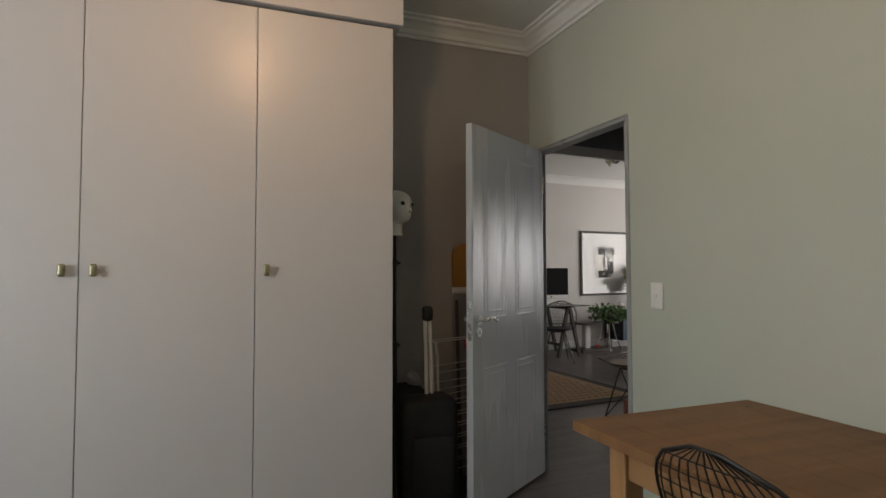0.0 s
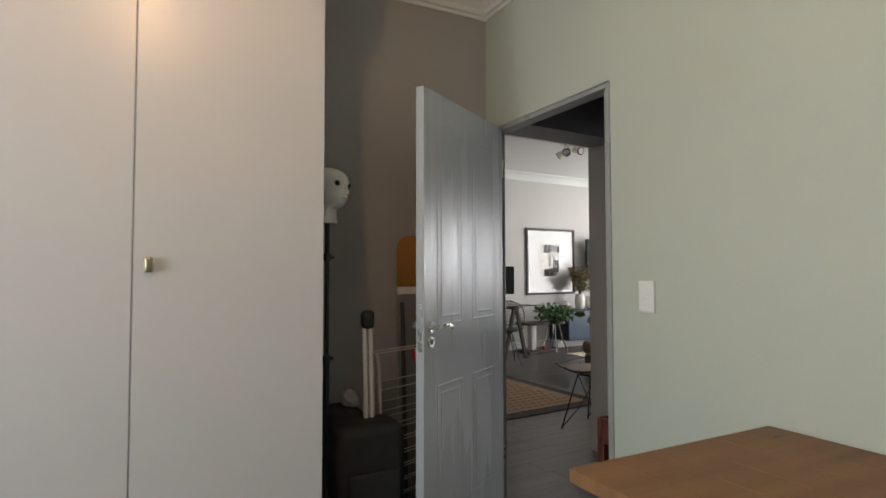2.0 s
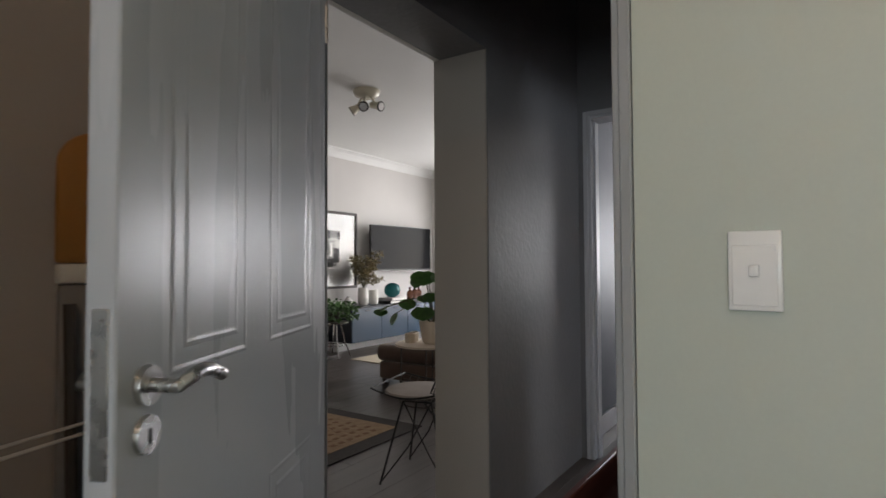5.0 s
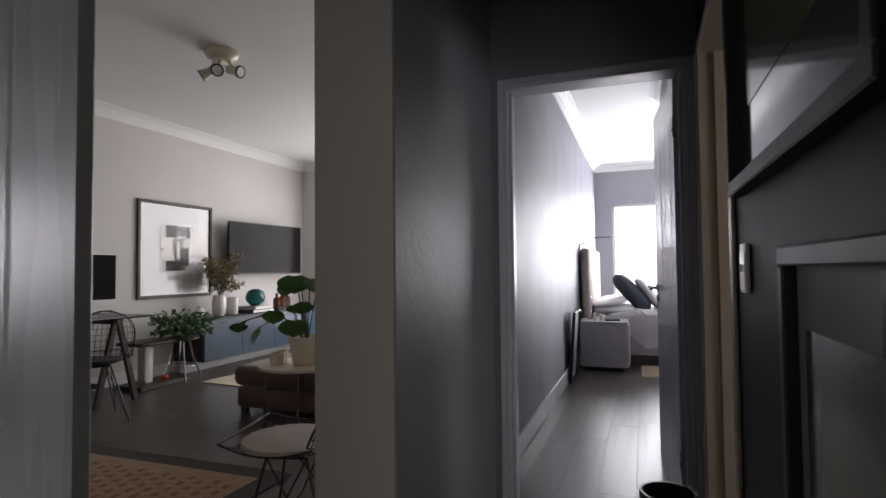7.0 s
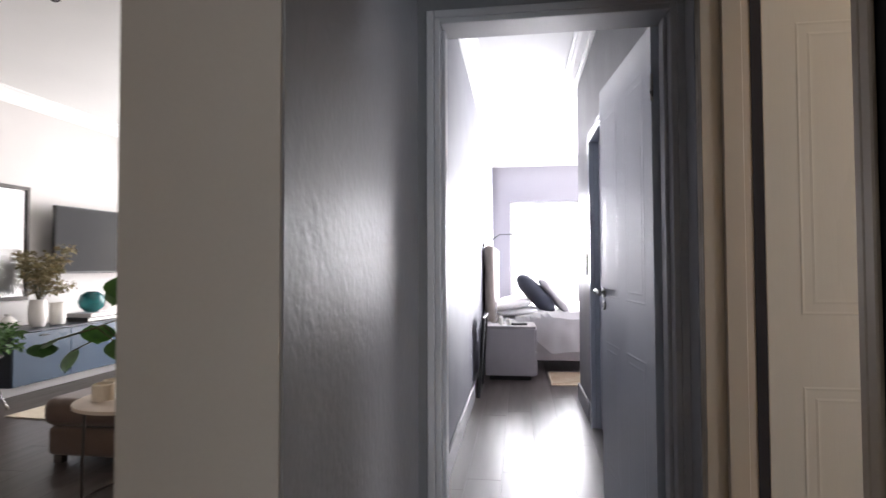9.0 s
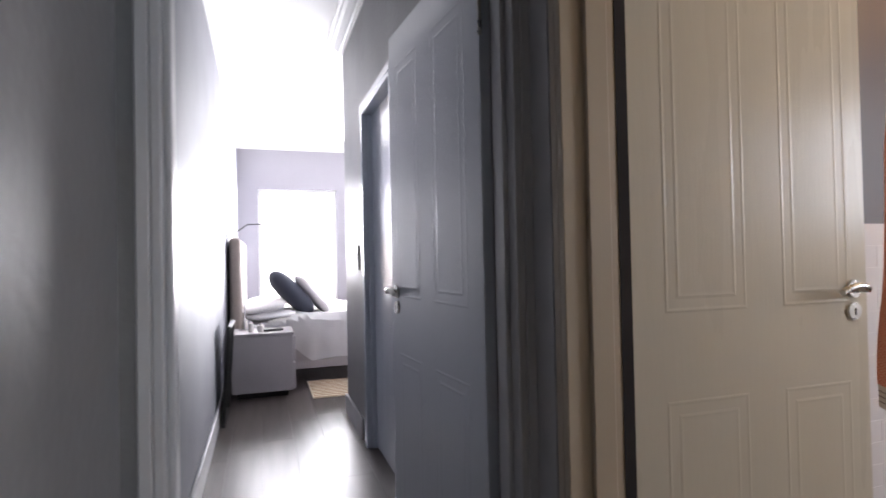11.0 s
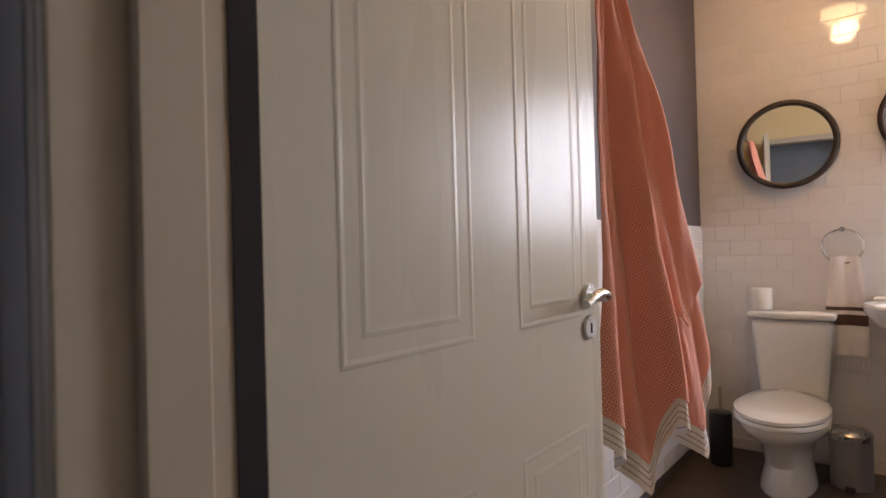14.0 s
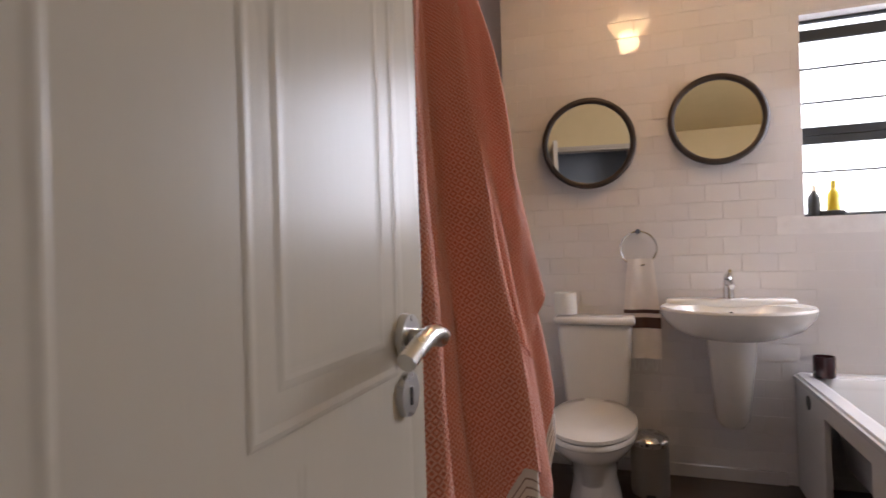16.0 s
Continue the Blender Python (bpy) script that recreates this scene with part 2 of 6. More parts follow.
M = {
    "sage": material("sage_wall_paint", (0.51, 0.545, 0.475), 0.55, scale=1.5, bump=0.006, amount=0.3),
    "alcove": material("grey_wall_paint", (0.41, 0.39, 0.382), 0.6, scale=1.5, bump=0.006, amount=0.3),
    "white": material("white_ceiling_paint", (0.78, 0.78, 0.77), 0.7, scale=1.2, bump=0.004, amount=0.2),
    "cornice": material("white_cornice_plaster", (0.80, 0.80, 0.79), 0.55, scale=4, bump=0.006, amount=0.2),
    # Darker copy of the hall charcoal, with the south wall's shade in its colour.
    "charcoal_shaded": material("shaded_charcoal_paint", (0.014, 0.0125, 0.0135), 0.6, scale=3, fine=45, bump=0.012, amount=0.4),
    "charcoal": material("charcoal_gloss_paint", (0.19, 0.19, 0.20), 0.47, scale=3, fine=38, bump=0.10, stretch=(1, 1, 0.9), amount=0.4),
    "charcoal_satin": material("charcoal_satin_paint", (0.19, 0.195, 0.225), 0.56, scale=3, fine=34, bump=0.05, stretch=(1, 1, 0.7), amount=0.4),
    # Dark base colour stands for the shadow on the hall ceiling.
    "shaded_ceiling": material("shaded_ceiling_paint", (0.04, 0.036, 0.04), 0.7, scale=2, bump=0.004),
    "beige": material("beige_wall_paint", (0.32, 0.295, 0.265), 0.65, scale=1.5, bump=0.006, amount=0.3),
    "living": material("off_white_wall_paint", (0.66, 0.64, 0.62), 0.6, scale=1.5, bump=0.005, amount=0.25),
    "lilac": material("lilac_grey_wall_paint", (0.30, 0.29, 0.32), 0.55, scale=1.5, bump=0.005, amount=0.3),
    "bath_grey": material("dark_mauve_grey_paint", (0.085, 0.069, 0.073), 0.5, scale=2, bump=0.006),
    # Warm white with the ceiling lamp's yellow light put into the base colour.
    "bath_lamplit": material("lamplit_bath_paint", (0.70, 0.54, 0.28), 0.55, scale=2, bump=0.005),
    "wardrobe": material("white_melamine", (0.57, 0.553, 0.556), 0.32, scale=1.2, bump=0.003, amount=0.05, rough_var=0.0),
    "gap": material("dark_gap", (0.30, 0.28, 0.26), 0.8),
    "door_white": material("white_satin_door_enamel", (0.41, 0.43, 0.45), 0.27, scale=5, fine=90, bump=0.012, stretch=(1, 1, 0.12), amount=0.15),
    "door_cream": material("cream_satin_door_enamel", (0.57, 0.52, 0.43), 0.28, scale=5, fine=90, bump=0.022, stretch=(1, 1, 0.12), amount=0.15),
    # Grey enamel lightened and blued to carry the window's glare in its colour.
    "door_grey": material("glare_grey_door_enamel", (0.58, 0.62, 0.69), 0.22, scale=5, fine=90, bump=0.014, stretch=(1, 1, 0.12), amount=0.2, coat=0.3),
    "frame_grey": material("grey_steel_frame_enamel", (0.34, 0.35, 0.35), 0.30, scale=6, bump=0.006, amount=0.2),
    # Charcoal enamel lifted to light grey, for the same window glare.
    "frame_dark": material("glare_charcoal_frame_enamel", (0.44, 0.44, 0.455), 0.40, scale=6, bump=0.006),
    "frame_cream": material("cream_frame_enamel", (0.46, 0.39, 0.30), 0.42, scale=6, bump=0.006, amount=0.2),
    "steel": material("brushed_steel", (0.62, 0.61, 0.59), 0.28, 1.0, scale=30, bump=0.006, amount=0.2),
    "chrome": material("chrome", (0.75, 0.75, 0.75), 0.08, 1.0, bump=0),
    "brass": material("aged_brass", (0.42, 0.37, 0.25), 0.35, 1.0, scale=40, bump=0.01, amount=0.5),
    "plank": material("grey_brown_laminate", (0.080, 0.065, 0.059), 0.33, colour2=(0.056, 0.046, 0.042), scale=3.0, fine=60, bump=0.010, stretch=(0.35, 5, 1), amount=0.5, per_object=0.12),
    "subfloor": material("floor_joint_dark", (0.04, 0.034, 0.032), 0.8, scale=5),
    "bath_floor": material("brown_vinyl_floor", (0.075, 0.05, 0.038), 0.4, scale=4, bump=0.01, stretch=(1, 4, 1)),
    "wood": material("oiled_oak_tabletop", (0.25, 0.125, 0.048), 0.55, colour2=(0.16, 0.08, 0.032), scale=2.6, fine=70, bump=0.02, stretch=(0.5, 6, 2), amount=0.5, per_object=0.08),
    "pine": material("honey_pine", (0.42, 0.23, 0.10), 0.45, colour2=(0.30, 0.15, 0.06), scale=3, fine=60, bump=0.015, stretch=(4, 4, 0.5), amount=0.5),
    "dark_wood": material("dark_stained_wood", (0.07, 0.055, 0.047), 0.45, colour2=(0.035, 0.028, 0.024), scale=3, fine=60, bump=0.015, stretch=(4, 4, 0.6)),
    "cherry": material("red_brown_wood", (0.14, 0.035, 0.022), 0.4, colour2=(0.08, 0.02, 0.014), scale=4, fine=60, bump=0.012, stretch=(0.6, 4, 4)),
    "black_metal": material("black_powder_coated_steel", (0.018, 0.017, 0.016), 0.45, 0.3, bump=0.004),
    "black_cloth": material("black_nylon", (0.012, 0.012, 0.013), 0.7, scale=20, fine=300, bump=0.04),
    "black_plastic": material("black_plastic", (0.02, 0.02, 0.02), 0.4, bump=0.004),
    "foam": material("white_polystyrene", (0.72, 0.71, 0.69), 0.6, scale=20, fine=200, bump=0.02, amount=0.2),
    "ink": material("black_paint", (0.01, 0.01, 0.01), 0.4, bump=0),
    "white_metal": material("white_enamelled_tube", (0.72, 0.72, 0.71), 0.35, bump=0.003, amount=0.2),
    "cork": material("orange_brown_board", (0.37, 0.17, 0.032), 0.6, scale=12, fine=150, bump=0.02, amount=0.5),
    "foil": material("silver_board_cover", (0.23, 0.225, 0.23), 0.4, scale=10, fine=200, bump=0.02),
    "red": material("red_plastic", (0.55, 0.03, 0.02), 0.4, bump=0.003),
    "switch": material("white_switch_plastic", (0.80, 0.80, 0.78), 0.3, bump=0.002, amount=0.1),
    "blue": material("slate_blue_lacquer", (0.026, 0.052, 0.088), 0.30, scale=3, bump=0.004, amount=0.3),
    "navy": material("dark_navy_side", (0.014, 0.019, 0.032), 0.4, scale=3, bump=0.004),
    "screen": material("dark_screen", (0.010, 0.010, 0.011), 0.16, bump=0),
    "paper": material("ivory_mat_board", (0.72, 0.70, 0.66), 0.7, scale=6, bump=0.002, amount=0.15),
    "print_black": material("black_print_ink", (0.015, 0.015, 0.016), 0.7, colour2=(0.05, 0.05, 0.05), scale=9, fine=50, bump=0, amount=0.6),
    "print_grey": material("grey_print_ink", (0.30, 0.29, 0.28), 0.6, colour2=(0.10, 0.10, 0.10), scale=11, fine=40, bump=0, amount=0.6),
    "teal": glass_material("teal_glass", (0.012, 0.15, 0.16), 0.05, 0.6),
    "amber": glass_material("amber_glass", (0.14, 0.04, 0.012), 0.05, 0.6),
    "clear": glass_material("clear_glass", (1, 1, 1), 0.0, 1.0, 1.18),
    "ceramic": material("white_glazed_ceramic", (0.76, 0.73, 0.69), 0.12, bump=0.0, amount=0.15, coat=0.5),
    "leaf": material("green_leaf", (0.075, 0.185, 0.030), 0.40, colour2=(0.035, 0.10, 0.018), scale=25, bump=0.01, per_object=0.2),
    "olive": material("olive_leaf", (0.14, 0.14, 0.06), 0.55, colour2=(0.30, 0.22, 0.12), scale=14, bump=0.01),
    "stem": material("plant_stem", (0.075, 0.07, 0.025), 0.6, bump=0.01),
    "brown_fabric": material("brown_upholstery", (0.105, 0.062, 0.042), 0.8, scale=9, fine=260, bump=0.03, sheen=0.3),
    "cream_pot": material("cream_plaster_pot", (0.66, 0.58, 0.46), 0.7, scale=12, bump=0.02),
    "taupe_fabric": material("taupe_seat_pad", (0.36, 0.31, 0.275), 0.8, scale=9, fine=260, bump=0.03),
    "table_white": material("pale_wood_table_top", (0.60, 0.50, 0.40), 0.45, scale=5, bump=0.006),
    "rug_dark": material("dark_brown_rug_border", (0.045, 0.037, 0.033), 0.95, scale=20, fine=350, bump=0.06),
    "rug_tan": material("tan_woven_rug", (0.34, 0.23, 0.135), 0.95, colour2=(0.24, 0.155, 0.085), scale=20, fine=350, bump=0.06),
    "rug_mark": material("brown_rug_motif", (0.20, 0.10, 0.045), 0.95, scale=20, fine=350, bump=0.05),
    "rug_pale": material("pale_striped_rug", (0.55, 0.48, 0.36), 0.95, scale=20, fine=350, bump=0.06),
    "linen": material("white_linen", (0.84, 0.83, 0.83), 0.85, scale=7, fine=300, bump=0.02, amount=0.15, sheen=0.2),
    "lilac_fabric": material("grey_upholstery", (0.46, 0.44, 0.45), 0.85, scale=8, fine=280, bump=0.03),
    "navy_fabric": material("dark_slate_cushion", (0.045, 0.052, 0.072), 0.85, scale=8, fine=280, bump=0.03),
    "nightstand": material("grey_lacquer", (0.42, 0.40, 0.41), 0.4, scale=4, bump=0.004),
    "tile": material("white_glazed_tile", (0.76, 0.73, 0.73), 0.06, scale=6, fine=20, bump=0.006, amount=0.15, coat=0.3, per_object=0.03, rough_var=0.03),
    "grout": material("pale_grout", (0.80, 0.77, 0.765), 0.9, scale=20, bump=0.01),
    "bath_acrylic": material("white_bath_acrylic", (0.76, 0.75, 0.75), 0.15, bump=0, amount=0.1, coat=0.4),
    "mirror": material("mirror_silver", (0.86, 0.85, 0.82), 0.01, 1.0, bump=0, rough_var=0.0, amount=0.05),
    "mirror_rim": material("dark_bronze_rim", (0.030, 0.018, 0.014), 0.4, bump=0.008),
    "towel": weave_material("coral_woven_towel", (0.90, 0.47, 0.36), (0.72, 0.18, 0.115)),
    "towel_dark": material("grey_towel_weave_line", (0.36, 0.27, 0.25), 0.95, fine=220, bump=0.05),
    "towel_white": material("white_towel_stripe", (0.86, 0.80, 0.76), 0.95, fine=220, bump=0.05),
    "towel_brown": material("brown_towel_stripe", (0.10, 0.055, 0.045), 0.95, fine=220, bump=0.05),
    "frosted": glow_material("bright_frosted_pane", (0.93, 0.97, 1.0), 1.6),
    "day": glow_material("bright_outdoor_haze", (1.0, 1.0, 1.0), 2.2),
    "bulb": glow_material("warm_lamp_shade", (1.0, 0.68, 0.32), 6.0),
    "alu": material("dark_window_frame", (0.05, 0.055, 0.06), 0.4, 0.3, bump=0.003),
    "yellow": material("yellow_bottle_plastic", (0.62, 0.46, 0.03), 0.3, bump=0),
    "candle": material("dark_plum_candle_glass", (0.045, 0.012, 0.016), 0.15, bump=0),
    "paper_roll": material("white_tissue", (0.76, 0.74, 0.70), 0.9, fine=300, bump=0.02),
    "picture_dark": material("dark_framed_print", (0.10, 0.115, 0.15), 0.12, colour2=(0.19, 0.18, 0.06), scale=3, bump=0.0),
    "picture_pale": material("pale_picture_print", (0.36, 0.36, 0.37), 0.55, colour2=(0.23, 0.24, 0.26), scale=2, bump=0),
    "mat_grey": material("glazed_grey_mat_board", (0.08, 0.08, 0.085), 0.06, scale=4, bump=0.002, amount=0.2),
    "bin_steel": material("satin_bin_steel", (0.42, 0.40, 0.38), 0.42, 0.85, bump=0.0, amount=0.1),
    # Near-black, for the shade in the gap between stop and leaf.
    "rebate": material("rebate_shade", (0.025, 0.02, 0.02), 0.97, bump=0.004),
    "frame_slate": material("slate_picture_frame", (0.028, 0.028, 0.030), 0.5, scale=6, bump=0.006),
    "side_white": material("white_panel_board", (0.66, 0.64, 0.62), 0.5, scale=3, bump=0.004),
    "picture_glass": glass_material("picture_glass", (1, 1, 1), 0.0, 1.0, 1.45),
    "print_pale": material("pale_grey_print_paper", (0.50, 0.49, 0.47), 0.7, colour2=(0.66, 0.65, 0.62), scale=7, fine=40, bump=0),
    "spot": material("aged_white_spot_enamel", (0.66, 0.62, 0.50), 0.22, bump=0.003),
}

for node in M["charcoal"].node_tree.nodes:
    if node.type == "BUMP":
        node.inputs["Distance"].default_value = 0.0055
M["plank"].node_tree.nodes["Principled BSDF"].inputs["Specular IOR Level"].default_value = 0.5
M["screen"].node_tree.nodes["Principled BSDF"].inputs["Specular IOR Level"].default_value = 0.07
for key, level in (("door_white", 0.28), ("door_cream", 0.18)):
    M[key].node_tree.nodes["Principled BSDF"].inputs["Specular IOR Level"].default_value = level
M["charcoal_shaded"].node_tree.nodes["Principled BSDF"].inputs["Specular IOR Level"].default_value = 0.25

# ---- mesh helpers ----
def box(bm, x0, x1, y0, y1, z0, z1, bevel=0.0, seg=1, turn=None):
    r = bmesh.ops.create_cube(bm, size=1)
    m = Matrix.LocRotScale(((x0 + x1) / 2, (y0 + y1) / 2, (z0 + z1) / 2), None, (abs(x1 - x0), abs(y1 - y0), abs(z1 - z0)))
    bmesh.ops.transform(bm, matrix=(turn @ m) if turn else m, verts=r["verts"])
    if bevel:
        es = list({e for v in r["verts"] for e in v.link_edges})
        bmesh.ops.bevel(bm, geom=es, offset=bevel, segments=seg, affect="EDGES", profile=0.5)


def rod(bm, a, b, r0, r1=None, seg=10):
    a, b = Vector(a), Vector(b)
    d = b - a
    m = Matrix.Translation((a + b) / 2) @ d.to_track_quat("Z", "Y").to_matrix().to_4x4()
    bmesh.ops.create_cone(bm, cap_ends=True, segments=seg, radius1=r0, radius2=r0 if r1 is None else r1, depth=d.length, matrix=m)


def ball(bm, at, r, scale=(1, 1, 1), seg=16, turn=None):
    m = Matrix.Translation(at) @ (turn or Matrix()) @ Matrix.Diagonal((*scale, 1))
    bmesh.ops.create_uvsphere(bm, u_segments=seg, v_segments=max(6, seg // 2), radius=r, matrix=m)


def lathe(bm, profile, at=(0, 0, 0), seg=24, squash=(1, 1)):
    """Turns a profile of (radius, height) round the z axis."""
    rings = []
    for r, z in profile:
        rings.append([bm.verts.new((at[0] + squash[0] * r * math.cos(2 * math.pi * i / seg), at[1] + squash[1] * r * math.sin(2 * math.pi * i / seg), at[2] + z)) for i in range(seg)])
    for a, b in zip(rings, rings[1:]):
        for i in range(seg):
            bm.faces.new((a[i], a[(i + 1) % seg], b[(i + 1) % seg], b[i]))
    bm.faces.new(rings[0][::-1])
    bm.faces.new(rings[-1])


def tube(bm, points, r, seg=8, closed=False):
    """A round bar along a line of points."""
    pts = [Vector(p) for p in points]
    rings, n = [], len(pts)
    up = None
    for i, p in enumerate(pts):
        a = pts[i - 1] if (i or closed) else p
        b = pts[(i + 1) % n] if (i < n - 1 or closed) else p
        d = (b - a).normalized()
        if up is None:
            up = d.orthogonal().normalized()
        up = (up - d * up.dot(d)).normalized()
        side = d.cross(up)
        rr = r[i] if isinstance(r, (list, tuple)) else r
        rings.append([bm.verts.new(p + rr * (math.cos(2 * math.pi * k / seg) * up + math.sin(2 * math.pi * k / seg) * side)) for k in range(seg)])
    pairs = list(zip(rings, rings[1:])) + ([(rings[-1], rings[0])] if closed else [])
    for a, b in pairs:
        for k in range(seg):
            bm.faces.new((a[k], a[(k + 1) % seg], b[(k + 1) % seg], b[k]))
    if not closed:
        bm.faces.new(rings[0][::-1])
        bm.faces.new(rings[-1])


def mesh_of(bm, name, mat, smooth=False):
    bmesh.ops.recalc_face_normals(bm, faces=bm.faces[:])
    me = bpy.data.meshes.new(name)
    bm.to_mesh(me)
    bm.free()
    me.materials.append(mat)
    if smooth:
        for p in me.polygons:
            p.use_smooth = True
        me.set_sharp_from_angle(angle=radians(40))
    return me


def part(name, bm, mat, parent=None, label="", smooth=True):
    ob = new(name, mesh_of(bm, name, mat, smooth))
    if parent:
        ob.parent = parent
    return tagged(ob, label) if label else ob


def thing(name, label, category, m=None, group="", kind=""):
    ob = new(name)
    ob.matrix_world = m or Matrix()
    return tagged(ob, label, category, group, kind)


def one(name, bm, mat, label, category, m=None, group="", kind="", smooth=True):
    ob = part(name, bm, mat, None, "", smooth)
    ob.matrix_world = m or Matrix()
    return tagged(ob, label, category, group, kind)


RA = pose(0, 0, 0, 0, 0, -4)


def wall(name, axis, a0, a1, c0, c1, z0, z1, mat, label, holes=(), m=None):
    """A wall along x or y, c0 to c1 thick, with holes (a0, a1, z0, z1) cut right through."""
    xs = sorted({a0, a1, *[h[0] for h in holes], *[h[1] for h in holes]})
    zs = sorted({z0, z1, *[h[2] for h in holes], *[h[3] for h in holes]})
    solid = {}
    for i in range(len(xs) - 1):
        for k in range(len(zs) - 1):
            x, z = (xs[i] + xs[i + 1]) / 2, (zs[k] + zs[k + 1]) / 2
            solid[i, k] = not any(h[0] < x < h[1] and h[2] < z < h[3] for h in holes)
    bm = bmesh.new()

    def quad(*ps):
        bm.faces.new([bm.verts.new((a, c, z) if axis == "x" else (c, a, z)) for a, c, z in ps])
    for (i, k), on in solid.items():
        if not on:
            continue
        p, q, r, s = xs[i], xs[i + 1], zs[k], zs[k + 1]
        quad((p, c0, r), (q, c0, r), (q, c0, s), (p, c0, s))
        quad((p, c1, r), (p, c1, s), (q, c1, s), (q, c1, r))
        for (di, dk), ends in {(-1, 0): ((p, r), (p, s)), (1, 0): ((q, r), (q, s)), (0, -1): ((p, r), (q, r)), (0, 1): ((p, s), (q, s))}.items():
            if not solid.get((i + di, k + dk), False):
                (e, f), (g, h) = ends
                quad((e, c0, f), (g, c0, h), (g, c1, h), (e, c1, f))
    bmesh.ops.remove_doubles(bm, verts=bm.verts[:], dist=1e-5)
    return one(name, bm, mat, label, "wall", m, "", "structure", False)


def slab(name, x0, x1, y0, y1, z0, z1, mat, label, category, m=None):
    bm = bmesh.new()
    box(bm, x0, x1, y0, y1, z0, z1)
    return one(name, bm, mat, label, category, m, "", "structure", False)


CORNICE = ((0, 0), (0.012, 0), (0.014, 0.018), (0.03, 0.022), (0.036, 0.045), (0.062, 0.075), (0.086, 0.084), (0.09, 0.098), (0.11, 0.102), (0.11, 0.12), (0, 0.12))


COVE = ((0, 0), (0.014, 0), (0.020, 0.014), (0.034, 0.040), (0.060, 0.074), (0.092, 0.098), (0.11, 0.106), (0.11, 0.12), (0, 0.12))


def cornice(name, p, q, inward, z, m=None, profile=CORNICE):
    """A moulded cornice from p to q under the ceiling; inward is the way out of the wall."""
    bm = bmesh.new()
    ends = []
    for e, sgn in ((p, 1), (q, -1)):
        d = (Vector(q) - Vector(p)).normalized() * sgn
        ends.append([bm.verts.new((e[0] + inward[0] * a + d.x * a * e[2], e[1] + inward[1] * a + d.y * a * e[2], z + b)) for a, b in profile])
    n = len(profile)
    for i in range(n):
        bm.faces.new((ends[0][i], ends[0][(i + 1) % n], ends[1][(i + 1) % n], ends[1][i]))
    return one(name, bm, M["cornice"], "white moulded plaster cornice below the ceiling", "cornice", m, "", "structure", False)


# ---- structure: first bedroom, in its own turned frame ----
EAST, NORTH = 1.824, 3.158
wall("wall_first_bedroom_east", "y", -1.05, NORTH, EAST, EAST + 0.03, 0, 2.80, M["sage"], "sage grey painted bedroom wall with a door opening", [(2.183, 3.092, 0, 2.030)], RA)
wall("wall_hall_west", "y", 2.0, 3.16, EAST + 0.032, EAST + 0.062, 0, 2.80, M["charcoal"], "charcoal painted wall at the end of the hall", [(2.183, 3.092, 0, 2.030)], RA)
wall("wall_first_bedroom_north", "x", -2.6, EAST + 0.06, NORTH, NORTH + 0.08, 0, 2.80, M["alcove"], "grey painted bedroom wall behind the wardrobe", (), RA)
wall("wall_first_bedroom_west", "y", -1.13, NORTH, -2.68, -2.60, 0, 2.80, M["sage"], "sage grey painted bedroom wall with a window", [(-0.1, 1.6, 0.85, 2.15)], RA)
wall("wall_first_bedroom_south", "x", -2.6, EAST + 0.06, -1.13, -1.05, 0, 2.80, M["sage"], "sage grey painted bedroom wall", (), RA)
slab("ceiling_first_bedroom", -2.68, EAST + 0.06, -1.13, NORTH + 0.08, 2.796, 2.86, M["white"], "white painted bedroom ceiling", "ceiling", RA)
cornice("cornice_north", (-2.6, NORTH, 0), (EAST, NORTH, 1), (0, -1), 2.68, RA)
cornice("cornice_east", (EAST, -1.05, 0), (EAST, NORTH, 1), (-1, 0), 2.68, RA)

# ---- structure: hall ----
HS, HN, BX = 2.012, 2.950, 4.220
# This side of the hall is coloured near black for its shade.
wall("wall_hall_south", "x", 2.035, BX, HS - 0.075, HS, 0, 2.80, M["charcoal_shaded"], "charcoal gloss painted hall wall, darkened for shade, with a bathroom door opening", [(3.27, 4.092, 0, 2.055)])
wall("wall_hall_north", "x", 3.083, BX, HN, HN + 0.248, 0, 2.80, M["charcoal"], "charcoal gloss painted hall wall ending in a pier")
wall("wall_lintel", "x", 2.115, 3.083, HN, HN + 0.248, 2.10, 2.80, M["charcoal"], "charcoal painted lintel over the living room opening")
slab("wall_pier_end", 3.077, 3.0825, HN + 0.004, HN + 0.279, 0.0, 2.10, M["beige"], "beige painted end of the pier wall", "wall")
wall("wall_hall_east", "y", HS - 0.1, HN, BX, BX + 0.06, 0, 2.80, M["charcoal"], "charcoal painted wall around the main bedroom door", [(2.05, 2.89, 0, 2.05)])
slab("trim_hall_south", 4.120, BX - 0.003, HS + 0.001, HS + 0.014, 0.0, 2.06, M["frame_dark"], "charcoal enamelled trim between two door frames", "trim")
slab("ceiling_hall", 1.9, BX + 0.06, HS - 0.1, HN + 0.26, 2.80, 2.86, M["shaded_ceiling"], "hall ceiling coloured dark for its shadow", "ceiling")

# ---- structure: living room ----
LN, LE = 7.27, 8.89
wall("wall_living_north", "x", 1.85, LE, LN, LN + 0.1, 0, 2.80, M["living"], "off-white painted living room wall")
wall("wall_living_east", "y", HN + 0.2, LN + 0.1, LE, LE + 0.1, 0, 2.80, M["living"], "off-white painted living room wall with wide window", [(3.8, 6.4, 0.3, 2.3)])
